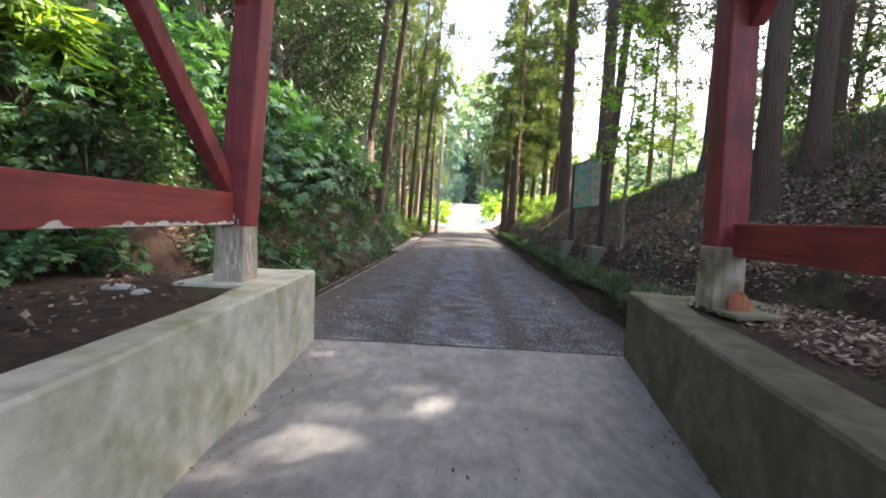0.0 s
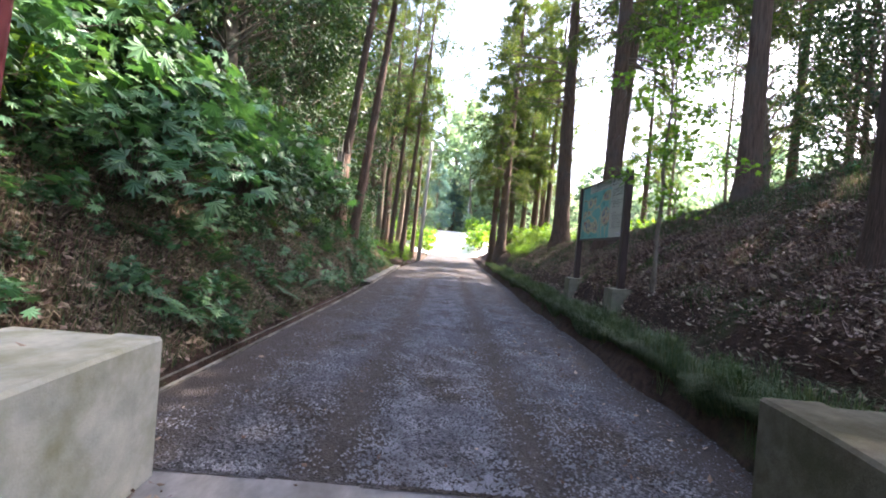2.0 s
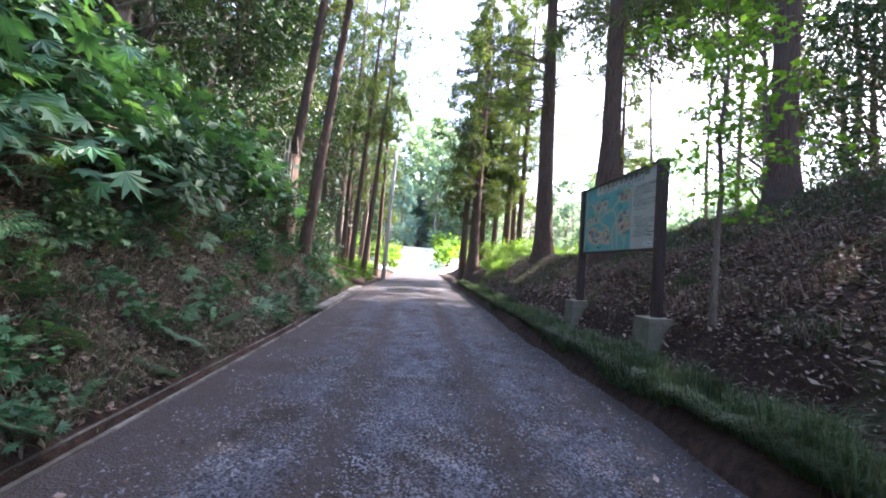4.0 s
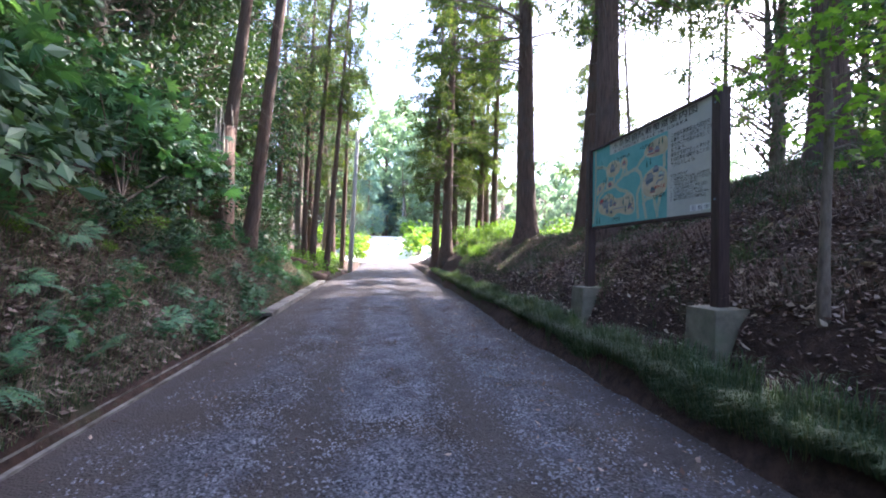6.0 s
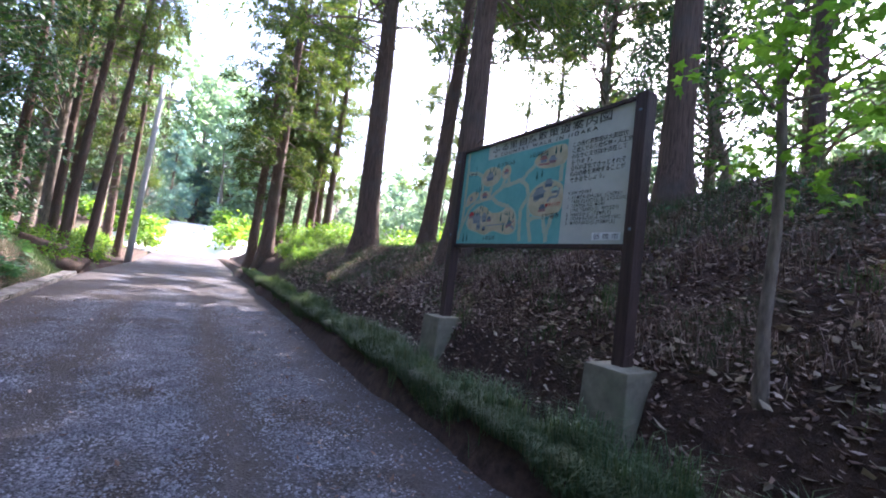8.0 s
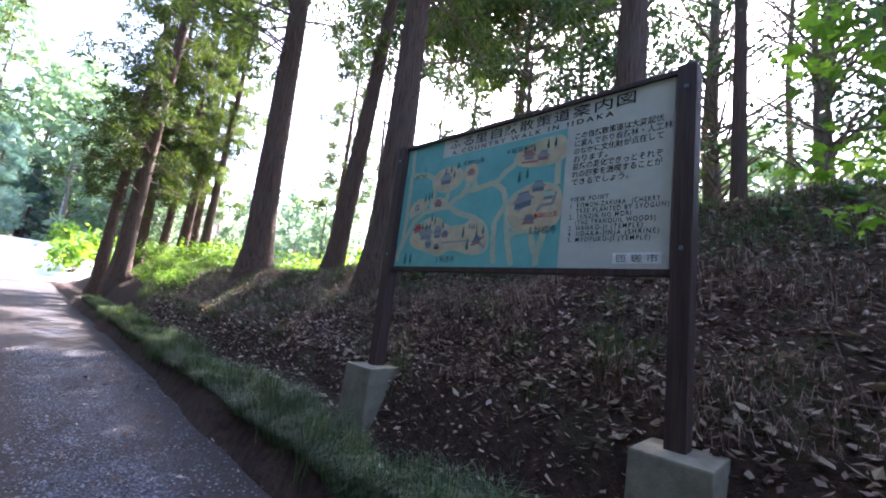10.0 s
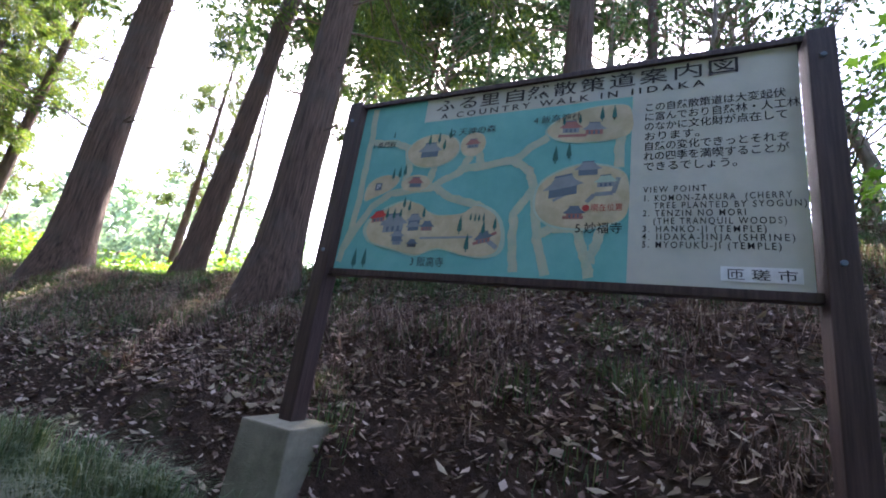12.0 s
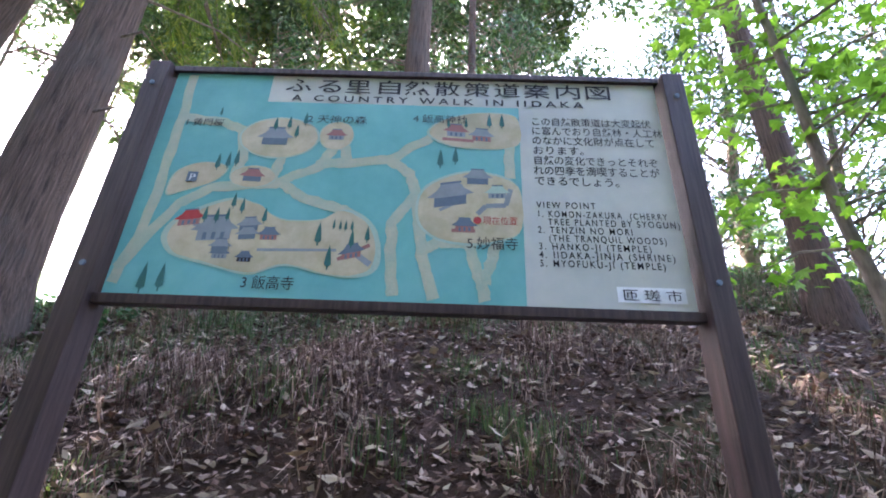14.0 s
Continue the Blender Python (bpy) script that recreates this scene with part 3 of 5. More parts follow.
for k, line in enumerate(TRACKS):
    t = Geo()
    P = []
    for i in range(len(line) - 1):
        for s in range(8):
            f = s / 8
            P.append((line[i][0] + (line[i + 1][0] - line[i][0]) * f, line[i][1] + (line[i + 1][1] - line[i][1]) * f))
    P.append(line[-1])
    vs = []
    for i, (u, v) in enumerate(P):
        a, b = P[max(0, i - 1)], P[min(len(P) - 1, i + 1)]
        d = Vector((b[0] - a[0], b[1] - a[1])).normalized()
        w = 0.026 * (1 + 0.25 * noise.noise(Vector((i * 0.6, k, 1))))
        wob = 0.012 * noise.noise(Vector((i * 0.35, k * 3, 4)))
        for sgn in (1, -1):
            vs.append((BX - 0.0032 - 0.0001 * k, BY1 - (u - d.y * (sgn * w + wob)), BZ0 + v + d.x * (sgn * w + wob)))
    t.add(vs, [(2 * i, 2 * i + 2, 2 * i + 3, 2 * i + 1) for i in range(len(P) - 1)])
    part("map_track", t, M_TRACK, panel)


def stroke(name, poly, mat, sink):
    t = Geo()
    t.add([(BX - sink, BY1 - u, BZ0 + v) for u, v in poly], (tuple(range(len(poly))),))
    return part(name, t, mat, panel)


def hall(u, v, s, mat_roof, wall, skew=0.2):
    """A little painted temple hall: base line, wall with openings, and an upswept roof."""
    def at(a, b):
        return u + s * a, v + s * (b + skew * a * 0.35)
    stroke("painted_hall", [at(-0.85, -0.55), at(0.85, -0.55), at(0.85, 0.1), at(-0.85, 0.1)], wall, 0.0056)
    for a in (-0.55, -0.1, 0.35):
        stroke("painted_opening", [at(a, -0.5), at(a + 0.2, -0.5), at(a + 0.2, -0.1), at(a, -0.1)], M_INKB, 0.0060)
    stroke("painted_roof", [at(-1.25, 0.06), at(-0.6, -0.02), at(0.6, -0.02), at(1.25, 0.06), at(0.75, 0.42), at(0.5, 0.8), at(-0.5, 0.8), at(-0.75, 0.42)], mat_roof, 0.0064)
    stroke("painted_ridge", [at(-0.58, 0.78), at(0.58, 0.78), at(0.54, 0.9), at(-0.54, 0.9)], M_INKB, 0.0068)


for u, v, s, m, w, k in ((0.61, 0.84, 0.075, M_INKGREY, M_INKB, 0.0), (0.92, 0.865, 0.045, M_INKPINK, M_INKGREY, 0.0), (0.54, 0.61, 0.052, M_INKPINK, M_INKB, -0.1), (0.295, 0.37, 0.058, M_INKR, M_INKPINK, 0.4),
                         (0.425, 0.315, 0.09, M_INKGREY, M_INKGREY, 0.2), (0.58, 0.345, 0.05, M_INKGREY, M_INKB, 0.2), (0.58, 0.30, 0.045, M_INKGREY, M_INKB, 0.2), (0.68, 0.30, 0.045, M_INKB, M_INKPINK, 0.0),
                         (0.47, 0.235, 0.045, M_INKGREY, M_INKB, 0.0), (0.475, 0.20, 0.04, M_INKB, M_INKGREY, 0.0), (0.59, 0.185, 0.036, M_INKB, M_INK, 0.0), (1.07, 0.225, 0.05, M_INKB, M_INKPINK, 0.7),
                         (1.51, 0.53, 0.09, M_INKGREY, M_INKB, 0.5), (1.64, 0.635, 0.06, M_INKGREY, M_INKB, 0.0), (1.735, 0.555, 0.05, M_SHORE, M_INKGREY, 0.1), (1.58, 0.375, 0.05, M_INKB, M_INKPINK, 0.0),
                         (1.53, 0.91, 0.055, M_INKPINK, M_INKGREY, -0.2), (1.66, 0.885, 0.055, M_INKGREY, M_INKPINK, -0.2)):
    hall(u, v, s, m, w, k)
# painted walls and paths between the halls
for (u0, v0), (u1, v1), w, m in (((0.64, 0.225), (1.0, 0.235), 0.007, M_INKGREY), ((0.32, 0.345), (0.42, 0.325), 0.010, M_INKGREY), ((1.01, 0.19), (1.15, 0.265), 0.009, M_INKPINK), ((1.09, 0.22), (1.16, 0.17), 0.014, M_INKGREY),
                                 ((1.46, 0.455), (1.57, 0.515), 0.008, M_INKGREY), ((1.46, 0.865), (1.62, 0.855), 0.009, M_INKPINK), ((1.52, 0.352), (1.63, 0.352), 0.009, M_INKPINK), ((1.64, 0.44), (1.68, 0.485), 0.012, M_INKGREY),
                                 ((1.68, 0.485), (1.775, 0.49), 0.012, M_INKGREY), ((1.775, 0.49), (1.80, 0.58), 0.012, M_INKGREY)):
    d = Vector((u1 - u0, v1 - v0)).normalized() * w
    stroke("painted_wall", [(u0 + d.y, v0 - d.x), (u1 + d.y, v1 - d.x), (u1 - d.y, v1 + d.x), (u0 - d.y, v0 + d.x)], m, 0.0052)
for u, v, s in ((0.60, 0.93, 0.045), (0.67, 0.94, 0.045), (0.75, 0.965, 0.045), (0.715, 0.885, 0.045), (0.355, 0.69, 0.05), (0.405, 0.70, 0.05), (0.445, 0.715, 0.05),
                (0.365, 0.40, 0.045), (0.42, 0.395, 0.045), (0.47, 0.40, 0.038), (0.485, 0.475, 0.045), (0.53, 0.45, 0.045), (0.645, 0.40, 0.045), (0.91, 0.315, 0.062), (0.975, 0.365, 0.028),
                (1.005, 0.36, 0.028), (1.03, 0.36, 0.03), (1.06, 0.36, 0.03), (1.065, 0.295, 0.05), (1.135, 0.32, 0.045), (0.97, 0.20, 0.062), (0.165, 0.08, 0.075), (0.245, 0.085, 0.07),
                (1.455, 0.745, 0.06), (1.53, 0.765, 0.055), (1.49, 0.965, 0.035), (1.58, 0.965, 0.035), (1.70, 0.985, 0.05), (1.765, 0.985, 0.05), (0.30, 1.0, 0.03)):
    stroke("painted_cedar", [(u + s * a, v + s * b) for a, b in ((-0.05, -1.0), (0.05, -1.0), (0.05, -0.75), (0.26, -0.6), (0.2, -0.1), (0.14, 0.35), (0.0, 0.95), (-0.14, 0.35), (-0.22, -0.1), (-0.26, -0.6), (-0.05, -0.75))], M_INKG, 0.0072)


def lettering(name, body, u, v, size, width, mat, parent, sink=0.0085, weight=0.0, gap=1.0):
    """Flat painted writing whose left end stands at u, baseline at v, stretched to a width."""
    c = bpy.data.curves.new(name, "FONT")
    c.body, c.size, c.offset, c.space_character = body, size, weight, gap
    ob = bpy.data.objects.new(name, c)
    scene.collection.objects.link(ob)
    bpy.context.view_layer.update()
    me = bpy.data.meshes.new_from_object(ob.evaluated_get(bpy.context.evaluated_depsgraph_get()))
    bpy.data.objects.remove(ob)
    bpy.data.curves.remove(c)
    co = np.empty(len(me.vertices) * 3)
    me.vertices.foreach_get("co", co)
    co = co.reshape(-1, 3)
    k = width / max(1e-6, co[:, 0].max()) if width else 1.0
    out = np.stack([np.full(len(co), BX - sink), BY1 - u - co[:, 0] * k, BZ0 + v + co[:, 1]], axis=1)
    me.vertices.foreach_set("co", out.ravel())
    me.materials.clear()
    me.materials.append(mat)
    me.update()
    ob = part(name, me, None, parent)
    return ob if len(body) == 1 else tagged(ob, kind="stuff")


for i, s in enumerate("ふる里自然散策道案内図"):
    lettering("title_letter", s, 0.60 + 0.1605 * i, 1.152, 0.104, 0.142, M_INK, panel, 0.004, 0.0006)
lettering("lettering", "A COUNTRY WALK IN IIDAKA", 0.65, 1.086, 0.056, 1.55, M_INK, panel, 0.004, 0.0008, 1.5)
for i, s in enumerate(("この自然散策道は大変起伏", "に富んでおり自然林・人工林", "のなかに文化財が点在して", "おります。", "自然の変化できっとそれぞ", "れの四季を満喫することが", "できるでしょう。")):
    lettering("lettering", s, 1.915, 0.970 - 0.0595 * i, 0.056, 0.0515 * len(s), M_INK, panel, 0.004, 0.0003)
for i, s in enumerate(("VIEW POINT", "1. KOMON-ZAKURA  (CHERRY", "   TREE PLANTED BY SYOGUN)", "2. TENZIN NO MORI", "   (THE TRANQUIL WOODS)", "3. HANKO-JI (TEMPLE)", "4. IIDAKA-JINJA (SHRINE)", "5. MYOFUKU-JI (TEMPLE)")):
    lettering("lettering", s, 1.92, 0.485 - (0.0415 * i + (0.006 if i else 0)), 0.047, 0.0250 * len(s) + (0.03 if i == 0 else 0.01), M_INK, panel, 0.004, 0.0003, 1.35)
g = Geo()
board_quad(g, 2.25, 0.035, 2.55, 0.105, 0.003)
part("name_plate", g, M_INKW, panel, "white patch with a town name")
lettering("lettering", "匝 瑳 市", 2.27, 0.048, 0.056, 0.26, M_INK, panel, 0.005)
for s, u, v, sz, w in (("1 黄門桜", 0.125, 0.905, 0.052, 0.20), ("2 天神の森", 0.755, 0.945, 0.054, 0.31), ("4 飯高神社", 1.305, 0.965, 0.056, 0.28), ("3 飯高寺", 0.60, 0.045, 0.068, 0.235), ("5.妙福寺", 1.59, 0.265, 0.068, 0.235)):
    lettering("lettering", s, u, v, sz, w, M_INK, panel, 0.0085)
lettering("lettering", "現在位置", 1.665, 0.390, 0.045, 0.16, M_INKR, panel, 0.0085)
g = Geo()
g.add([(BX - 0.0085, BY1 - 1.64 - 0.019 * math.cos(i * math.pi / 8), BZ0 + 0.406 + 0.019 * math.sin(i * math.pi / 8)) for i in range(16)], (tuple(range(16)),))
part("red_dot", g, M_INKR, panel)
g = Geo()
board_quad(g, 0.222, 0.57, 0.274, 0.625, 0.0085)
part("parking_mark", g, M_INKB, panel)
lettering("lettering", "P", 0.234, 0.578, 0.05, 0.03, M_INKW, panel, 0.0095)

g = Geo()
g.box(BX - 0.02, BY0 - 0.02, BZ1, BX + 0.05, BY1 + 0.02, BZ1 + 0.035)
part("top_rail", g, M_POST, sign, bevel=0.004)
g = Geo()
g.box(BX - 0.02, BY0 - 0.02, BZ0 - 0.045, BX + 0.05, BY1 + 0.02, BZ0)
part("bottom_rail", g, M_POST, sign, bevel=0.004)
for y in (BY0 - 0.078, BY1 + 0.078):
    g = Geo()
    g.box(BX - 0.055, y - 0.055, 0.9, BX + 0.075, y + 0.055, BZ1 + 0.035)
    post = part("post", g, M_POST, sign, bevel=0.006)
    for z in (BZ0 + 0.12, BZ1 - 0.12):
        b = Geo()
        b.tube([(BX - 0.056, y, z), (BX - 0.064, y, z)], [0.014, 0.012], 8)
        part("bolt", b, M_INKB, post)
    g = Geo()
    t = 0.215
    yc = y - 0.02
    g.add([(BX - 0.245, yc - t, 0.35), (BX + 0.17, yc - t, 0.35), (BX + 0.17, yc + t, 0.35), (BX - 0.245, yc + t, 0.35),
           (BX - 0.225, yc - t + 0.015, 0.99), (BX + 0.155, yc - t + 0.015, 1.0), (BX + 0.155, yc + t - 0.015, 1.0), (BX - 0.225, yc + t - 0.015, 0.99)],
          ((3, 2, 1, 0), (4, 5, 6, 7), (0, 1, 5, 4), (1, 2, 6, 5), (2, 3, 7, 6), (3, 0, 4, 7)))
    part("footing", g, M_BLOCK, sign, "square concrete footing with chipped edges", bevel=0.012)

# ---- trees ----
def leaf_quad(t, c, d, n, length, width):
    """One folded leaf: from c along d, facing n."""
    s = d.cross(n)
    if s.length < 1e-4:
        return
    s = s.normalized() * width
    a, tip, mid = c, c + d * length, c + d * (length * 0.45) - n * (length * 0.07)
    k = len(t.v)
    t.v += [tuple(a), tuple(mid + s), tuple(tip), tuple(mid - s)]
    t.f += [(k, k + 1, k + 2), (k, k + 2, k + 3)]


def rand_dir(r, up=0.0):
    while True:
        v = Vector((r.uniform(-1, 1), r.uniform(-1, 1), r.uniform(-1, 1)))
        if 0.05 < v.length < 1:
            v.normalize()
            v.z += up
            return v.normalized()


def cedar(seed, height=23.0, radius=0.36, clear=5.0, limbs=120, spray=54, reach=3.1, mat=None):
    r = random.Random(seed)
    root = thing("cedar_tree", "tall straight cedar with reddish fibrous bark and feathery crown", "tree", "cedars along the lane")
    t = Geo()
    pts, rad = [], []
    bx, by = r.uniform(-0.25, 0.25), r.uniform(-0.25, 0.25)
    for i in range(20):
        f = i / 19
        z = -0.5 + (height + 0.5) * f ** 1.9
        w = 1 - 0.93 * max(0, z) / height
        flare = 1 + 0.62 * math.exp(-max(0, z) / 0.42)
        pts.append((bx * math.sin(f * 4), by * math.sin(f * 3.3), z))
        rad.append(radius * w * flare)
    t.tube(pts, rad, 18, bump=0.12)
    part("trunk", t, M_BARK, root, smooth=True)
    limb, crown = Geo(), Geo()
    for i in range(limbs):
        f = (i + r.random()) / limbs
        z = clear + (height - clear - 0.4) * f
        az = r.uniform(0, 2 * math.pi)
        ln = (reach * (1 - f) ** 0.75 + 0.45) * r.uniform(0.45, 1.3) * (0.55 + 0.45 * smooth(0, 0.15, f))
        out = Vector((math.cos(az), math.sin(az), 0))
        base = Vector((bx * math.sin(4 * (z / height) ** 0.526), by * math.sin(3.3 * (z / height) ** 0.526), z))
        path = []
        for k in range(5):
            q = k / 4
            path.append(base + out * (ln * q) + Vector((0, 0, ln * (0.16 * q - 0.42 * q * q + 0.2 * q ** 4))))
        limb.tube(path, [0.035 * (1 - 0.8 * k / 4) + 0.004 for k in range(5)], 5, cap=False)
        if f < 0.04 and r.random() < 0.6:
            continue
        # feathery tufts hanging from the outer half of the limb
        tufts = max(3, int(spray * (0.5 + ln / reach) / 5.5))
        for _ in range(tufts):
            q = 0.3 + 0.7 * r.random() ** 0.7
            k = min(3, int(q * 4))
            p = path[k].lerp(path[k + 1], q * 4 - k) + rand_dir(r) * (0.30 * ln * 0.3)
            size = r.uniform(0.3, 0.68)
            lead = (out * 0.5 + rand_dir(r) * 0.6 + Vector((0, 0, -0.45))).normalized()
            for _ in range(30):
                o = rand_dir(r)
                d = (lead + o * 0.75).normalized()
                leaf_quad(crown, p + lead * size * r.uniform(-0.4, 0.7) + o * size * 0.18, d, rand_dir(r, 0.4), size * r.uniform(0.28, 0.6), r.uniform(0.014, 0.032))
    for _ in range(20):
        z, az, ln = r.uniform(2.4, clear + 1.5), r.uniform(0, 6.28), r.uniform(0.25, 1.9)
        out = Vector((math.cos(az), math.sin(az), 0))
        limb.tube([Vector((0, 0, z)) + out * radius * 0.7, Vector((0, 0, z + 0.1)) + out * (radius + ln * 0.5), Vector((0, 0, z - 0.12)) + out * (radius + ln)], [0.022, 0.015, 0.005], 5, cap=False)
    tagged(part("branchwork", limb, M_TWIG, root), kind="stuff")
    tagged(part("crown", crown, mat or M_CEDAR, root), kind="stuff")
    return root


def broadleaf(seed, height=9.0, radius=0.16, low=2.0, spread=2.6, clumps=88, leaves=46, leaf=0.13, mat=None, label="", name="broadleaf_tree", group=""):
    r = random.Random(seed)
    root = thing(name, label or "evergreen broadleaf tree with dense dark glossy leaves", "tree", group)
    t, crown = Geo(), Geo()
    top = Vector((r.uniform(-0.4, 0.4), r.uniform(-0.4, 0.4), height * 0.8))
    stem = [Vector((0, 0, -0.4)), Vector((0, 0, 0.1)), Vector((r.uniform(-0.2, 0.2), r.uniform(-0.2, 0.2), height * 0.3)), top * 0.7, top]
    t.tube(stem, [radius * 1.5, radius * 1.15, radius * 0.85, radius * 0.5, radius * 0.15], 9, bump=0.15)
    for i in range(clumps):
        f = i / clumps
        z = low + (height - low) * f
        w = math.sin(math.pi * min(1, 0.22 + 0.78 * f)) ** 0.7
        a, rr = r.uniform(0, 6.28), spread * w * r.uniform(0.35, 1.0)
        c = Vector((rr * math.cos(a), rr * math.sin(a), z + r.uniform(-0.3, 0.3)))
        b = Vector((0, 0, max(0.4, z - rr * 0.6)))
        b.xy = top.xy * (b.z / height)
        mid = b.lerp(c, 0.55) + Vector((0, 0, 0.12)) + rand_dir(r) * 0.15
        t.tube([b, mid, c], [radius * 0.18, radius * 0.10, 0.005], 5, cap=False)
        cr = r.uniform(0.32, 0.62) * (0.6 + spread / 6)
        for _ in range(leaves):
            o = rand_dir(r)
            p = c + Vector((o.x, o.y, o.z * 0.6)) * cr * r.random() ** 0.45
            d = (o + rand_dir(r) * 0.8 + Vector((0, 0, -0.25))).normalized()
            s = leaf * r.uniform(0.6, 1.25)
            leaf_quad(crown, p, d, rand_dir(r, 0.9), s, s * 0.27)
    part("trunk", t, M_BARK_B, root, smooth=True)
    tagged(part("crown", crown, mat or M_EVER, root), kind="stuff")
    return root


def place(kind_root, used, m):
    """First call sets the built tree itself, later calls copy it."""
    if kind_root.name in used:
        return copy_thing(kind_root, m)
    used.add(kind_root.name)
    kind_root.matrix_basis = m
    return kind_root


def stand(x, y, sc=1.0, rz=0.0, lx=0.0, ly=0.0, sink=0.05, sz=None):
    return pose(x, y, land(x, y) - sink, lx, ly, rz) @ Matrix.Diagonal((sc, sc, sz or sc, 1))


used = set()
CEDARS = [cedar(11, 23, 0.36, 6.0, 84, 52, 5.0), cedar(12, 21, 0.34, 4.2, 104, 44, 2.9), cedar(13, 24, 0.38, 8.5, 76, 50, 4.5), cedar(15, 19, 0.27, 5.5, 80, 50, 3.2), cedar(16, 22, 0.38, 15.0, 44, 40, 2.8)]
# x, y, size, variant, lean across, turn
for x, y, s, k, lean, rz in ((4.6, 20.8, 0.96, 0, -1, 20), (3.3, 30.4, 0.95, 1, 1, 80), (5.95, 19.6, 0.66, 2, 4, 140), (4.6, 15.7, 0.82, 0, 0, 200), (6.6, 12.5, 0.64, 4, 0, 260),
                             (4.45, 7.2, 0.68, 4, 0, 310), (5.7, 7.9, 0.66, 2, 1, 45), (9.0, 11.5, 0.55, 4, 0, 5), (2.95, 33.0, 0.8, 1, 1, 5), (4.5, 35.0, 0.75, 1, 0, 115), (5.2, 34.4, 0.62, 1, 2, 190),
                             (6.2, 35.2, 0.85, 1, 1, 260), (7.0, 34.2, 0.7, 0, 1, 15), (7.6, 38.5, 0.8, 1, 0, 15),
                             (-4.45, 18.2, 0.72, 2, 6, 95), (-4.0, 18.95, 0.72, 2, 6, 170), (-3.75, 28.4, 0.66, 2, 3, 45), (-3.15, 28.6, 0.6, 2, 4, 145), (-4.6, 31.0, 0.7, 2, 1, 45),
                             (-3.0, 35.6, 0.7, 2, 1, 300), (-6.5, 33.0, 0.85, 2, 1, 22), (-5.5, 38.0, 0.85, 0, 0, 121), (-7.5, 25.0, 0.9, 1, 2, 76), (-4.6, 44.0, 0.9, 1, 0, 10),
                             (13.5, 33.0, 0.9, 3, 0, 88), (13.5, 19.5, 1.0, 3, 0, 201)):
    place(CEDARS[k], used, pose(x, y, land(x, y) - 0.05, 0, lean, 0) @ pose(0, 0, 0, 0, 0, rz) @ Matrix.Diagonal((s, s, max(s, 0.95), 1)))
# tall trees added beyond the crest only so that their high crowns shade the lane
SHADE_TREES = [broadleaf(26, 21, 0.10, 13.0, 5.2, 118, 115, 0.25, None, "tall tree added so that its high leafy crown shades the lane"),
        broadleaf(27, 20, 0.09, 12.5, 4.8, 114, 115, 0.25, None, "tall tree added so that its high leafy crown shades the lane")]
for x, y, s, k, rz, lx in ((9.6, 3.2, 1.0, 0, 300, 0), (13.5, 10.5, 1.0, 1, 90, 0), (12.6, 16.6, 0.95, 0, 170, 0), (13.2, 19.8, 1.0, 1, 20, 0), (13.8, 22.6, 1.05, 0, 80, 0), (14.4, 25.2, 1.0, 1, 140, 0), (12.8, 28.0, 1.0, 0, 220, 0), (16.2, 16.9, 1.0, 1, 300, 0), (12.6, 9.2, 1.0, 0, 40, 0), (14.6, 11.2, 1.0, 1, 190, 0)):
    place(SHADE_TREES[k], used, stand(x, y, s, rz, lx))
# the last three stand unseen behind the gate, added to dim the sky light
BROAD = [broadleaf(21), broadleaf(22, 8, 0.15, 1.2, 2.4), broadleaf(23, 11, 0.2, 2.6, 3.0, 85)]
for x, y, s, k, rz in ((-5.6, 3.0, 1.0, 1, 10), (-5.9, 6.5, 1.0, 0, 70), (-6.0, 9.6, 1.1, 1, 130), (-5.6, 12.4, 1.0, 2, 190), (-5.8, 15.2, 1.0, 1, 250), (-7.0, 17.8, 1.0, 0, 310),
                       (-7.6, 5.0, 1.2, 2, 30), (-8.0, 11.0, 1.2, 2, 90), (-7.9, 16.0, 1.2, 0, 150), (-6.4, 23.5, 1.0, 1, 200), (-8.5, 20.0, 1.3, 2, 260), (-7.8, 0.0, 1.2, 2, 100),
                       (-7.5, 29.0, 1.1, 0, 20), (-6.9, 37.0, 1.2, 2, 45), (10.5, 8.0, 1.0, 1, 80), (12.5, 12.5, 1.2, 2, 120), (11.5, 4.0, 1.1, 2, 160), (9.0, 1.0, 1.1, 0, 240),
                       (14.0, 18.0, 1.1, 0, 290), (-3.6, 52.0, 1.0, 1, 10), (10.6, 10.4, 1.05, 0, 75), (11.2, 14.2, 1.0, 1, 140), (9.3, 3.4, 1.0, 1, 210), (9.6, 16.4, 0.85, 2, 15),
                       (12.8, 9.0, 1.1, 2, 33), (-5.6, 13.0, 0.75, 0, 84), (-6.2, 16.4, 0.8, 1, 184), (-7.4, 21.8, 0.95, 1, 111), (-6.6, 18.6, 1.1, 2, 10), (-6.8, 13.6, 1.1, 2, 60), (-7.2, 25.2, 1.0, 2, 80),
                       (-7.6, 27.6, 1.0, 0, 200), (-6.6, 2.0, 1.0, 1, 90), (-5.2, -9.0, 1.2, 2, 0), (4.8, -9.5, 1.2, 2, 70), (0.5, -14.0, 1.3, 2, 140)):
    place(BROAD[k], used, stand(x, y, s, rz))

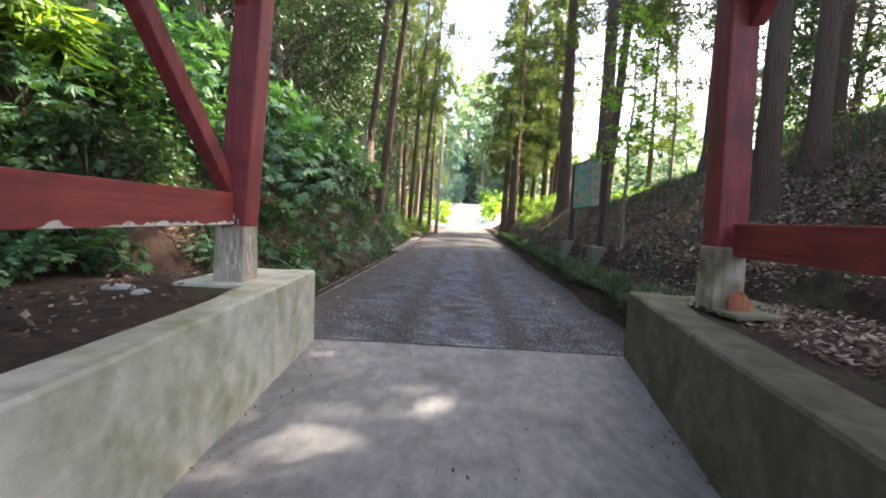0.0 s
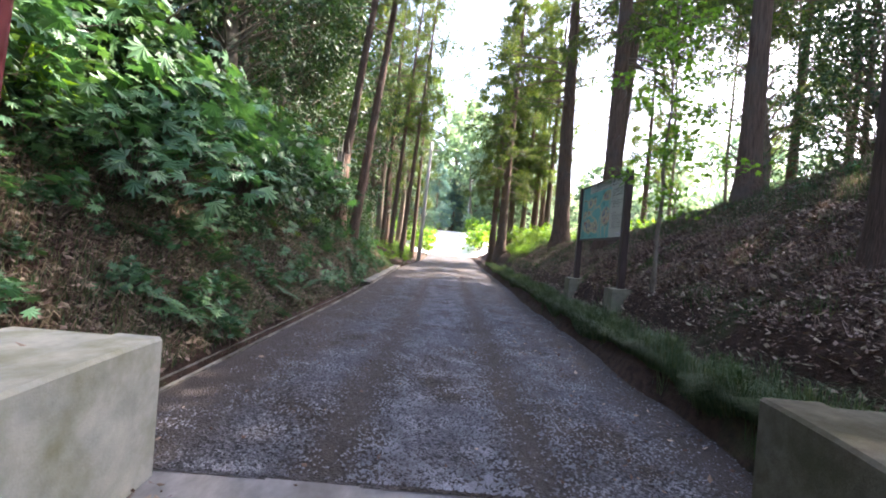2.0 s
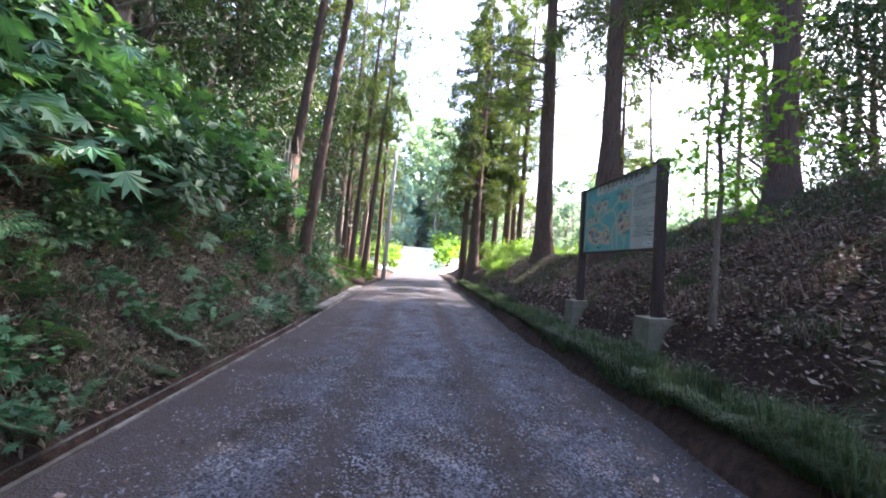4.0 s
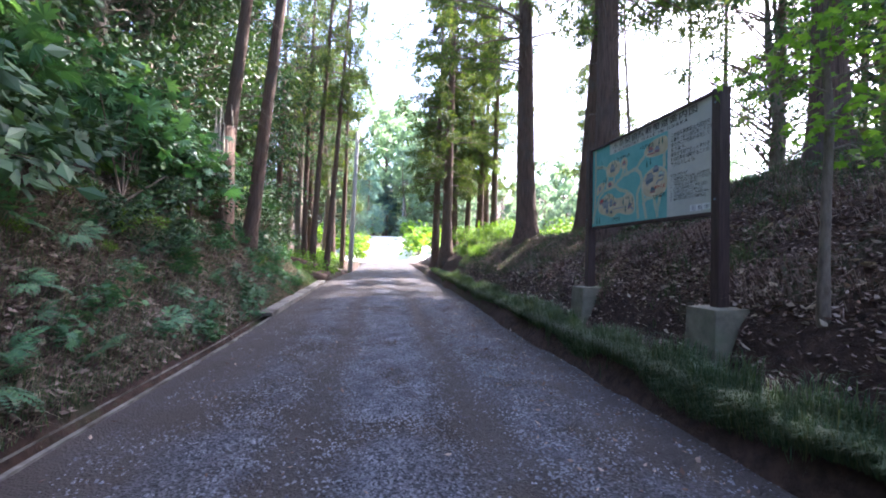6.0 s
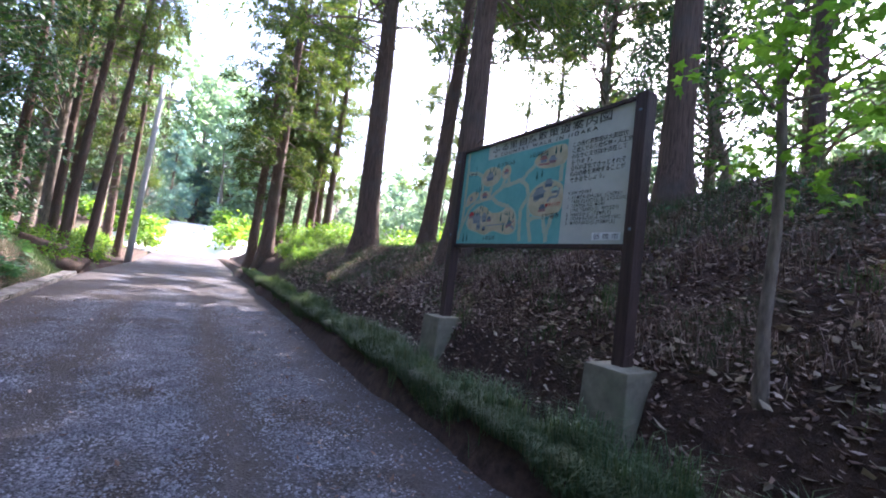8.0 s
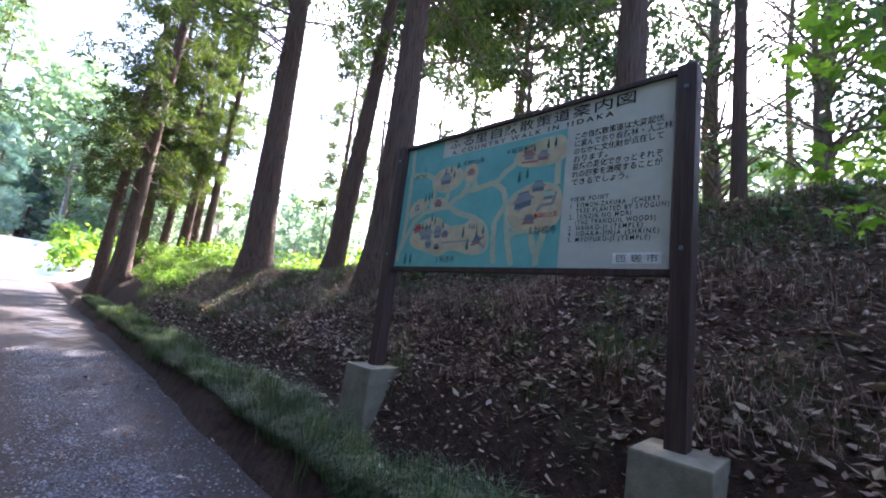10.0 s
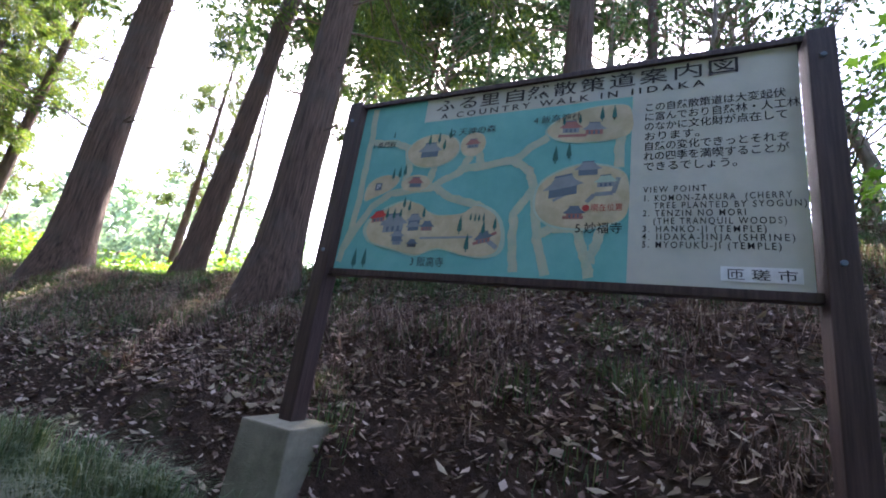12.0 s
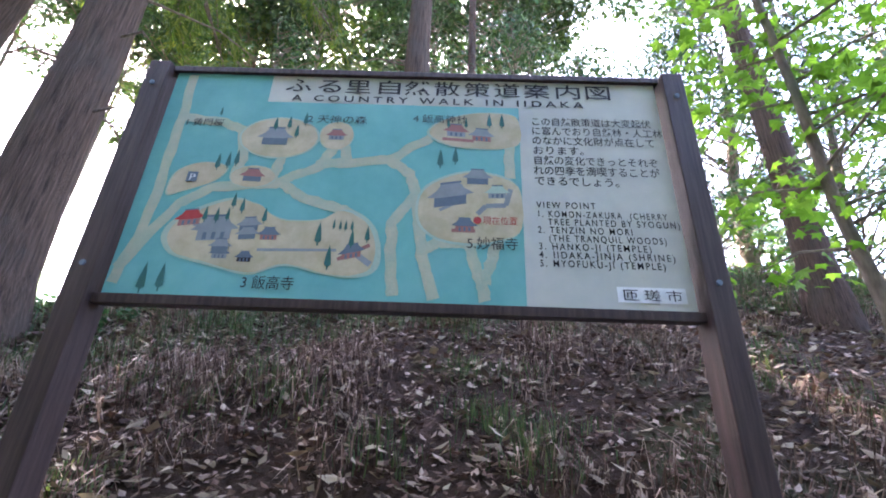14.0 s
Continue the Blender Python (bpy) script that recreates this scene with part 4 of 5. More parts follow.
# tall dense evergreens closing the top of the bank
DARK = broadleaf(38, 14, 0.22, 1.0, 3.6, 150, 60, 0.21, None, "tall dense dark evergreen at the top of the bank")
for x, y, s, rz in ((-8.4, 8.4, 1.0, 0), (-8.2, 13.2, 1.05, 70), (-8.0, 18.4, 1.1, 140), (-8.6, 23.6, 1.15, 210), (-9.2, 29.5, 1.1, 280), (-8.8, 36.0, 1.1, 330), (-9.0, 3.2, 1.0, 30), (-6.9, 11.4, 0.85, 50), (-6.7, 15.4, 0.9, 160), (-6.6, 20.4, 0.9, 250), (-6.8, 26.6, 0.95, 15), (-7.0, 6.8, 0.85, 290)):
    place(DARK, used, stand(x, y, s, rz))

# split, pale heartwood on one trunk of the pair by the bank
SPX, SPY = -4.75, 18.5
split = thing("tree_stump", "splintered pale stump of a snapped trunk on the bank", "tree stump", at=pose(SPX + 0.5, SPY - 0.75, land(SPX + 0.5, SPY - 0.75) - 0.1) @ Matrix.Diagonal((1.1, 1.1, 1.4, 1)))
t = Geo()
t.tube([(0, 0, -0.3), (0, 0, 0.2), (0.02, 0, 1.1), (0.05, 0.02, 1.9)], [0.34, 0.27, 0.22, 0.17], 12, bump=0.25)
part("stump", t, M_BARK, split, smooth=True)
q = random.Random(4)
for k in range(16):
    a = 6.28 * k / 16
    rr = 0.17 + 0.03 * q.random()
    z0, ln = q.uniform(0.9, 1.5), q.uniform(0.5, 1.1)
    t = Geo()
    t.tube([(rr * math.cos(a), rr * math.sin(a), z0), (rr * 1.05 * math.cos(a), rr * 1.05 * math.sin(a), z0 + ln * 0.6), (rr * 0.9 * math.cos(a + 0.1), rr * 0.9 * math.sin(a + 0.1), z0 + ln)], [0.035, 0.028, 0.004], 5)
    part("splinter", t, M_BARE, split)

# high limbs reaching over the lane farther on
OVER = [broadleaf(30, 13, 0.2, 5.5, 3.4, 80, 80, 0.13, None, "forest tree leaning its leafy crown over the lane")]
for x, y, s, rz in ((-6.6, 25.8, 1.1, 20), (-5.2, 32.5, 1.05, 110), (-4.6, 39.0, 1.1, 200), (12.4, 15.0, 0.7, 60)):
    place(OVER[0], used, stand(x, y, s, rz))

# dense evergreens just beyond the crest
HEDGE = broadleaf(35, 8, 0.14, 0.5, 3.0, 120, 85, 0.13, None, "dense evergreen tree standing beyond the crest")
for x, y, s, rz in ((11.0, 5.4, 1.1, 200), (12.4, 16.0, 1.0, 300)):
    place(HEDGE, used, stand(x, y, s, rz))

# slim young maple beside the board
def maple(seed, x, y):
    r = random.Random(seed)
    root = thing("young_maple", "slim young maple with pale green backlit leaves", "tree")
    root.matrix_basis = pose(x, y, land(x, y) - 0.03)
    t, crown = Geo(), Geo()
    stem = [(0.02, 0, -0.1), (0, 0, 0.05), (0.03, 0.02, 0.5), (0.0, -0.02, 1.1), (0.05, 0.0, 1.7), (0.02, 0.03, 2.4), (0.08, 0.0, 3.2), (0.05, 0.05, 4.2), (0.1, 0.0, 5.2)]
    t.tube(stem, [0.065, 0.050, 0.038, 0.034, 0.031, 0.027, 0.022, 0.015, 0.006], 10, bump=0.2)
    part("trunk", t, M_BARK_B, root, smooth=True)
    twig = Geo()
    for i in range(30):
        z = 1.45 + 3.6 * (i / 30)
        a = i * 2.4 + r.uniform(-0.4, 0.4)
        ln = r.uniform(0.65, 1.3) * (1.15 - 0.5 * i / 30)
        if z < 1.8:
            ln *= 0.45
        out = Vector((math.cos(a), math.sin(a), 0))
        if out.y > 0.1:
            ln *= 0.6
            out = Vector((0.75, 0.55, 0)) if out.x > -0.4 else Vector((-0.7, -0.6, 0))
        p0 = Vector((0.04, 0, z))
        path = [p0, p0 + out * ln * 0.5 + Vector((0, 0, 0.16 * ln)), p0 + out * ln + Vector((0, 0, 0.12 * ln))]
        twig.tube(path, [0.012, 0.008, 0.003], 5, cap=False)
        for _ in range(int(64 * ln)):
            q = 0.25 + 0.75 * r.random()
            p = path[0].lerp(path[1], q * 2) if q < 0.5 else path[1].lerp(path[2], q * 2 - 1)
            p = p + Vector((r.uniform(-0.28, 0.28), r.uniform(-0.28, 0.28), r.uniform(-0.16, 0.08)))
            palm(crown, p, rand_dir(r, -0.2), rand_dir(r, 1.6), r.uniform(0.045, 0.085), 5)
    tagged(part("branchwork", twig, M_BARK_B, root), kind="stuff")
    tagged(part("foliage", crown, M_FRESH, root), kind="stuff")
    return root


def palm(t, c, d, n, size, lobes=7, cut=0.45):
    """A lobed leaf as a fan of pointed fingers."""
    s = d.cross(n)
    if s.length < 1e-3:
        return
    s.normalize()
    n2 = s.cross(d)
    k = len(t.v)
    t.v.append(tuple(c))
    m = 2 * lobes - 1
    for i in range(m):
        a = radians(-115 + 230 * i / (m - 1))
        rr = size * (1.0 - 0.25 * abs(a) / 2) if i % 2 == 0 else size * cut
        droop = -0.25 * rr if i % 2 == 0 else 0
        t.v.append(tuple(c + d * (rr * math.cos(a) + 0.3 * size) + s * (rr * math.sin(a)) + n2 * droop * 0.5))
    t.f += [(k, k + 1 + i, k + 2 + i) for i in range(m - 1)]


maple(5, 3.28, 9.86)

# ---- undergrowth on the banks ----
def shrub(seed, n, radius, height, leaf, mat, label, name="shrub", lobed=False, narrow=0.27, group="undergrowth on the bank"):
    r = random.Random(seed)
    root = thing(name, label, "shrub", group)
    stems, crown = Geo(), Geo()
    for _ in range(max(7, n // 45)):
        a, rr = r.uniform(0, 6.28), radius * r.random() ** 0.6
        tip = Vector((rr * math.cos(a), rr * math.sin(a), height * r.uniform(0.45, 1.0) * (1 - 0.4 * (rr / radius) ** 2)))
        stems.tube([(0, 0, -0.15), tip * 0.5 + Vector((0, 0, 0.1 * height)), tip], [0.012, 0.008, 0.003], 5, cap=False)
        for _ in range(45 if not lobed else 12):
            o = rand_dir(r)
            q = tip + o * radius * r.uniform(0.1, 0.45)
            s = leaf * r.uniform(0.6, 1.2)
            d = (Vector((o.x, o.y, -0.25)) + rand_dir(r) * 0.5).normalized()
            if lobed:
                palm(crown, q, d, rand_dir(r, 1.8), s)
            else:
                leaf_quad(crown, q, d, rand_dir(r, 1.0), s, s * narrow)
    tagged(part("stemwork", stems, M_TWIG, root), kind="stuff")
    tagged(part("foliage", crown, mat, root), kind="stuff")
    return root


def fern(seed, fronds=12, ln=0.55):
    r = random.Random(seed)
    root = thing("fern", "low green fern with arching fronds", "fern", "ferns on the bank")
    t = Geo()
    for i in range(fronds):
        a = 2 * math.pi * i / fronds + r.uniform(-0.2, 0.2)
        out = Vector((math.cos(a), math.sin(a), 0))
        sid = Vector((-out.y, out.x, 0))
        L = ln * r.uniform(0.7, 1.15)
        for k in range(2, 15):
            q = k / 15
            p = out * (L * q) + Vector((0, 0, L * (0.75 * q - 0.75 * q * q) + 0.02))
            w = L * 0.24 * math.sin(math.pi * min(1, q * 0.9 + 0.12))
            for sg in (1, -1):
                leaf_quad(t, p, (sid * sg + out * 0.35 + Vector((0, 0, -0.12))).normalized(), Vector((0, 0, 1)), w, w * 0.14 + 0.006)
    part("foliage", t, M_LOBED, root)
    return root


SHRUBS = [shrub(31, 900, 0.65, 0.9, 0.10, M_EVER, "dense dark evergreen shrub on the bank"), shrub(32, 700, 0.55, 0.7, 0.13, M_EVER, "glossy broad-leaved evergreen shrub"),
          shrub(33, 700, 0.5, 0.6, 0.085, M_BUSH, "leafy yellow-green shrub in the sun"), shrub(34, 900, 0.8, 0.85, 0.12, M_LOBED, "large lobed-leaf shrub hanging from the bank", "lobed_leaf_shrub", True)]
FERNS = [fern(41), fern(42, 11, 0.42)]
HERB = shrub(37, 160, 0.26, 0.3, 0.065, M_LOBED, "low green lobed-leaf weed on the bank", "weed", True, group="weeds on the bank")
r = random.Random(51)
for _ in range(90):
    y = r.uniform(0.5, 24.5)
    d = 1.5 + 4.6 * r.random() ** 0.9
    x = -2.98 - d - (1.0 if y < GATE_Y else 0)
    k = r.choice((0, 0, 0, 1, 1, 3 if d < 3.5 else 0))
    place(SHRUBS[k], used, pose(x, y, land(x, y) - 0.02, r.uniform(-10, 10), r.uniform(8, 34), r.uniform(0, 360)) @ Matrix.Diagonal((*(r.uniform(0.8, 1.5),) * 3, 1)))
for y, d, s in ((8.6, 1.6, 1.5), (7.9, 1.25, 1.2), (9.5, 1.9, 1.5), (10.4, 2.0, 1.3), (7.0, 2.2, 1.3), (6.0, 1.9, 1.2), (11.5, 2.4, 1.4), (9.0, 2.7, 1.6)):
    x = -2.98 - d
    place(SHRUBS[3], used, pose(x, y, land(x, y), 0, 25, 40 * y) @ Matrix.Diagonal((s, s, s, 1)))
# leafy mass overhanging the cut bank
for _ in range(32):
    y = r.uniform(7.8, 18.5)
    x = -4.4 - 1.3 * r.random()
    k = r.choice((0, 1, 0, 1, 3))
    place(SHRUBS[k], used, pose(x, y, land(x, y) + r.uniform(-0.05, 0.5), r.uniform(-10, 10), r.uniform(15, 40), r.uniform(0, 360)) @ Matrix.Diagonal((*(r.uniform(1.0, 1.6),) * 3, 1)))
for _ in range(85):
    y = r.uniform(5.6, 24)
    x = -3.05 - 1.6 * r.random()
    place(FERNS[r.randrange(2)], used, pose(x, y, land(x, y), 0, -30, r.uniform(0, 360)) @ Matrix.Diagonal((*(r.uniform(0.45, 1.0),) * 3, 1)))
for _ in range(36):
    y = r.uniform(0.6, 7.0)
    d = r.uniform(0.3, 3.2)
    x = (-3.9 if y < GATE_Y else -3.3) - d
    k = r.choice((3, 1, 2, 0, 0))
    place(SHRUBS[k], used, pose(x, y, land(x, y) - 0.02, r.uniform(-10, 10), r.uniform(8, 34), r.uniform(0, 360)) @ Matrix.Diagonal((*(r.uniform(0.6, 1.0),) * 3, 1)))
for _ in range(16):
    y = r.uniform(1.0, 5.0)
    x = -3.8 - 1.2 * r.random()
    place(FERNS[r.randrange(2)], used, pose(x, y, land(x, y), 0, -30, r.uniform(0, 360)) @ Matrix.Diagonal((*(r.uniform(0.5, 1.0),) * 3, 1)))
for _ in range(70):
    y = r.uniform(5.6, 20.0)
    d = 0.7 + 1.6 * r.random()
    x = -2.98 - d
    k = r.choice((0, 2, 1, 3, 2))
    place(SHRUBS[k], used, pose(x, y, land(x, y) - 0.02, r.uniform(-10, 10), r.uniform(8, 34), r.uniform(0, 360)) @ Matrix.Diagonal((*(r.uniform(0.28, 0.62),) * 3, 1)))
for _ in range(90):
    y = r.uniform(5.5, 22.0)
    x = -3.0 - 1.5 * r.random()
    place(HERB, used, pose(x, y, land(x, y) - 0.02, 0, r.uniform(0, 25), r.uniform(0, 360)) @ Matrix.Diagonal((*(r.uniform(0.6, 1.3),) * 3, 1)))
for y, x, s in ((7.5, -3.25, 0.75), (7.9, -3.3, 0.65), (7.2, -3.35, 0.6), (11.6, -3.2, 0.8), (13.2, -3.3, 0.8)):
    place(FERNS[0], used, pose(x, y, land(x, y) + 0.03, 0, 25, 50 * y) @ Matrix.Diagonal((s, s, s, 1)))
for _ in range(26):
    x, y = r.uniform(3.6, 5.4), r.uniform(23.5, 31)
    place(SHRUBS[2], used, stand(x, y, r.uniform(0.5, 0.95), r.uniform(0, 360)))
for _ in range(30):
    y = r.uniform(7, 17)
    x = crest_x(y) + r.uniform(-0.9, 0.8)
    place(HERB, used, stand(x, y, r.uniform(0.5, 0.9), r.uniform(0, 360)))
for _ in range(34):
    y = r.uniform(2.2, 5.6)
    x = -3.75 - 1.5 * r.random()
    place(HERB, used, pose(x, y, land(x, y) - 0.02, 0, 15, r.uniform(0, 360)) @ Matrix.Diagonal((*(r.uniform(0.7, 1.6),) * 3, 1)))
SPEAR = shrub(39, 500, 0.45, 0.8, 0.5, M_BUSH, "clump of long bright yellow-green leaves high on the bank", "shrub", False, 0.07)
for x, y, s in ((-5.0, 6.1, 1.0), (-5.3, 5.2, 0.9), (-4.9, 6.9, 0.8)):
    place(SPEAR, used, pose(x, y, land(x, y), 0, 20, 60 * y) @ Matrix.Diagonal((s, s, s, 1)))
# bright hedge-like bushes between the cedars on the far verge
for _ in range(34):
    x, y = r.uniform(4.8, 8.6), r.uniform(24.5, 33)
    place(SHRUBS[2], used, stand(x, y, r.uniform(1.0, 1.7), r.uniform(0, 360)))
# leafy bushes under the trees on the far bank
for _ in range(30):
    x, y = r.uniform(-6.4, -3.3), r.uniform(21.5, 33)
    place(SHRUBS[r.choice((2, 2, 0))], used, stand(x, y, r.uniform(0.8, 1.7), r.uniform(0, 360)))
# sunlit bushes at the far end and beyond the crest
for _ in range(60):
    side = r.random()
    if side < 0.4:
        x, y = r.uniform(4.2, 9.0), r.uniform(24, 44)
    elif side < 0.65:
        x, y = r.uniform(-6.5, -3.3), r.uniform(25.5, 46)
    else:
        x, y = r.uniform(8.5, 17), r.uniform(4, 36)
    place(SHRUBS[2], used, stand(x, y, r.uniform(0.9, 2.2), r.uniform(0, 360)))

# ---- far end of the lane ----
M_POLE = surface("pole_concrete", (0.36, 0.35, 0.33), (0.50, 0.48, 0.45), 6, 0.8)


def utility_pole(x, y, h=9.0, rad=0.15):
    root = thing("utility_pole", "pale grey concrete utility pole beside the lane", "utility pole", "poles along the lane")
    root.matrix_basis = pose(x, y, land(x, y) - 0.1, 0, 2, 0)
    t = Geo()
    t.tube([(0, 0, 0), (0, 0, h * 0.5), (0, 0, h)], [rad, rad * 0.85, rad * 0.7], 14)
    part("shaft", t, M_POLE, root, smooth=True)
    t = Geo()
    t.box(-0.7, -0.04, h - 0.6, 0.7, 0.04, h - 0.5)
    part("crossarm", t, M_POLE, root)
    return root


utility_pole(-2.3, 33.4)
utility_pole(2.6, 72.0)

M_LOG = surface("log_end", (0.16, 0.10, 0.06), (0.34, 0.24, 0.16), 10, 0.9, world_space=False)
for i, (x, y, z, rz) in enumerate(((-3.3, 25.4, 0.12, 12), (-3.35, 26.1, 0.12, -8), (-3.4, 26.9, 0.13, 6), (-3.75, 25.8, 0.38, 2), (-3.8, 26.6, 0.38, -6), (-3.45, 27.7, 0.13, 18))):
    log = thing("log", "short sawn log with brown bark lying by the lane", "log", "logs beside the lane")
    t = Geo()
    t.tube([(-0.55, 0, 0), (0, 0.02, 0), (0.6, 0, 0)], [0.2, 0.19, 0.18], 14, bump=0.1)
    part("bark", t, M_BARK, log, smooth=True)
    log.matrix_basis = pose(x, y, max(land(x, y), road_z(y)) + z, 0, 14, rz + 10)

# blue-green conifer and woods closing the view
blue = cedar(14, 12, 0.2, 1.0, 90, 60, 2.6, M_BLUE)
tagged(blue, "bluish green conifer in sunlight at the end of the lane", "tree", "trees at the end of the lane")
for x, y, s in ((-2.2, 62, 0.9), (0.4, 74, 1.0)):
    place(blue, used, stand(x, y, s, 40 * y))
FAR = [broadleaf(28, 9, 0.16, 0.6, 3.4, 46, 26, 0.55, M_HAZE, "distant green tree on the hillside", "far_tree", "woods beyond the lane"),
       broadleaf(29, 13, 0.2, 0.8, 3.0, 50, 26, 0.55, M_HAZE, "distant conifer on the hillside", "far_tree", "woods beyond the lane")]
FARLIT = shrub(36, 500, 1.2, 1.6, 0.35, M_BUSH, "sunlit yellow-green bush by the clearing", "bush", False, 0.3, "bushes round the clearing")
r = random.Random(61)
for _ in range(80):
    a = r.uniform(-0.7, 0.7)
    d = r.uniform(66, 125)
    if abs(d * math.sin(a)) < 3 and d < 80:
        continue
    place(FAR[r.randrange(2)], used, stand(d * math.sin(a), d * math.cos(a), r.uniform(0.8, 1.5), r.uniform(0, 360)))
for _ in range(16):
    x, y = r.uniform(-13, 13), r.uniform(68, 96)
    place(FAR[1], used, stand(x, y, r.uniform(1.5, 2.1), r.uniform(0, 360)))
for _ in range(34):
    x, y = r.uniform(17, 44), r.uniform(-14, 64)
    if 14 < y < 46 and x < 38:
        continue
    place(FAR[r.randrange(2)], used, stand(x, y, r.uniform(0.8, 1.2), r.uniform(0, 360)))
for _ in range(26):
    x, y = r.uniform(-9, 9), r.uniform(46, 66)
    if abs(x) > 2.6:
        place(FARLIT, used, stand(x, y, r.uniform(0.7, 1.3), r.uniform(0, 360)))
for _ in range(30):
    x, y = r.uniform(8.8, 17), r.uniform(17.5, 34)
    place(SHRUBS[2], used, stand(x, y, r.uniform(1.6, 2.8), r.uniform(0, 360)))
M_PALE = surface("pale_gravel", (0.58, 0.56, 0.52), (0.74, 0.72, 0.68), 8, 0.9, world_space=True)
t = Geo()
nx, ny = 20, 20
for j in range(ny + 1):
    for i in range(nx + 1):
        x, y = -5.5 + 10.5 * i / nx, 46 + 20 * j / ny
        t.v.append((x, y, max(land(x, y), road_z(y)) + 0.05))
t.f += [(j * (nx + 1) + i, j * (nx + 1) + i + 1, (j + 1) * (nx + 1) + i + 1, (j + 1) * (nx + 1) + i) for j in range(ny) for i in range(nx)]
tagged(part("pavement", t, M_PALE), "pale gravel clearing in full sun", "pavement", kind="structure")
M_ROCK = surface("pale_rock", (0.40, 0.38, 0.34), (0.62, 0.60, 0.56), 4, 0.9, world_space=False)
for _ in range(14):
    x, y = r.uniform(-4.0, 2.5), r.uniform(56, 64)
    t = Geo()
    t.tube([(0, 0, -0.2), (0, 0, 0.15), (0.05, 0, 0.45), (0, 0, 0.6)], [0.5, 0.6, 0.42, 0.1], 9, bump=0.5)
    tagged(part("rock", t, M_ROCK), "pale boulder in the sunlit clearing", "rock", "boulders in the clearing").matrix_basis = stand(x, y, r.uniform(0.6, 1.5), r.uniform(0, 360))

# ---- small ground cover ----
def scatter_leaves(name, count, where, size, seed, label, mat, flat=0.5):
    """Curled fallen leaves lying on the land."""
    r = random.Random(seed)
    t = Geo()
    for _ in range(count):
        x, y, z = where(r)
        n = rand_dir(r, 1.6)
        d = rand_dir(r)
        d = (d - n * d.dot(n)).normalized()
        s = size * r.uniform(0.5, 1.4)
        leaf_quad(t, Vector((x, y, z + 0.012 + r.random() * 0.03 * flat)), d, n, s, s * r.uniform(0.18, 0.32))
    return tagged(part(name, t, mat), label, "leaves", kind="stuff")


def on_right(r):
    y = r.uniform(5.0, 24) if r.random() < 0.85 else r.uniform(-1, 5)
    x = r.uniform(2.92, crest_x(y) + 0.4) if y > GATE_Y else r.uniform(2.05, 6.5)
    return x, y, land(x, y)


def on_bank_only(r):
    y = r.uniform(5.4, 24)
    x = r.uniform(2.95, crest_x(y) + 0.4)
    return x, y, land(x, y)


def on_left(r):
    y = r.uniform(5.3, 22)
    x = -2.99 - 2.4 * r.random()
    return x, y, max(land(x, y), road_z(y) - 0.08)


def on_road(r):
    y = r.uniform(GATE_Y + 0.1, 20)
    x = r.uniform(0.9, 2.15) if r.random() < 0.6 else r.uniform(-2.6, 2.15)
    return x, y, road_z(y) + 0.004


def on_ramp(r):
    y = r.uniform(0.5, GATE_Y)
    edge = r.random()
    x = wall_l(y) + 0.02 + 0.25 * r.random() ** 2 if edge < 0.4 else wall_r(y) - 0.02 - 0.25 * r.random() ** 2 if edge < 0.7 else r.uniform(wall_l(y), wall_r(y))
    return x, y, 0.032 * smooth(2.0, GATE_Y, y)


def on_podium(r):
    y = r.uniform(-1, GATE_Y - 0.2)
    x = r.uniform(-3.6, -2.3) if r.random() < 0.4 else r.uniform(2.0, 3.5)
    return x, y, land(x, y)


scatter_leaves("leaf_litter", 76000, on_right, 0.06, 71, "dry brown leaf litter covering the bank", M_LITTER, 1.5)
scatter_leaves("leaf_litter", 50000, on_left, 0.075, 72, "brown leaf litter on the steep bank", M_LITTER, 1.5)
scatter_leaves("leaf_litter", 7500, on_bank_only, 0.095, 76, "large pale curled leaves lying on the bank", M_STRAW, 2.5)
scatter_leaves("leaf_litter", 8000, on_left, 0.10, 77, "large pale curled leaves on the steep bank", M_STRAW, 2.5)
scatter_leaves("fallen_leaves", 900, on_road, 0.055, 73, "scattered pale dry leaves on the gravel", M_LITTER, 0.3)
scatter_leaves("fallen_leaves", 420, on_ramp, 0.035, 75, "small dry leaves and bits swept to the foot of the walls", M_LITTER, 0.1)
scatter_leaves("fallen_leaves", 1500, on_podium, 0.06, 74, "dry leaves and bits on the trodden earth", M_LITTER, 0.3)


def blades(name, count, where, length, seed, label, mat=None, lean=None):
    r = random.Random(seed)
    t = Geo()
    for _ in range(count):
        x, y, z = where(r)
        a = r.uniform(0, 6.28)
        out = Vector((math.cos(a), math.sin(a), 0)) * r.uniform(0.2, 0.9)
        if lean is not None:
            out = out + lean
        L, w = length * r.uniform(0.5, 1.3) * (1 + 0.7 * noise.noise(Vector((x * 2.2, y * 2.2, 7.0)))), r.uniform(0.002, 0.0045)
        s = Vector((-math.sin(a), math.cos(a), 0)) * w
        p = Vector((x, y, z - 0.01))
        m = p + Vector((0, 0, L * 0.7)) + out * L * 0.3
        e = p + Vector((0, 0, L * 0.75)) + out * L * 0.95
        k = len(t.v)
        t.v += [tuple(p - s), tuple(p + s), tuple(m + s * 0.8), tuple(m - s * 0.8), tuple(e)]
        t.f += [(k, k + 1, k + 2, k + 3), (k + 3, k + 2, k + 4)]
    return tagged(part(name, t, mat or M_GRASS), label, "grass", kind="stuff")


def on_slope(r):
    y = r.uniform(6, 22)
    x = 3.3 + (crest_x(y) - 3.3) * r.random()
    return x, y, land(x, y)


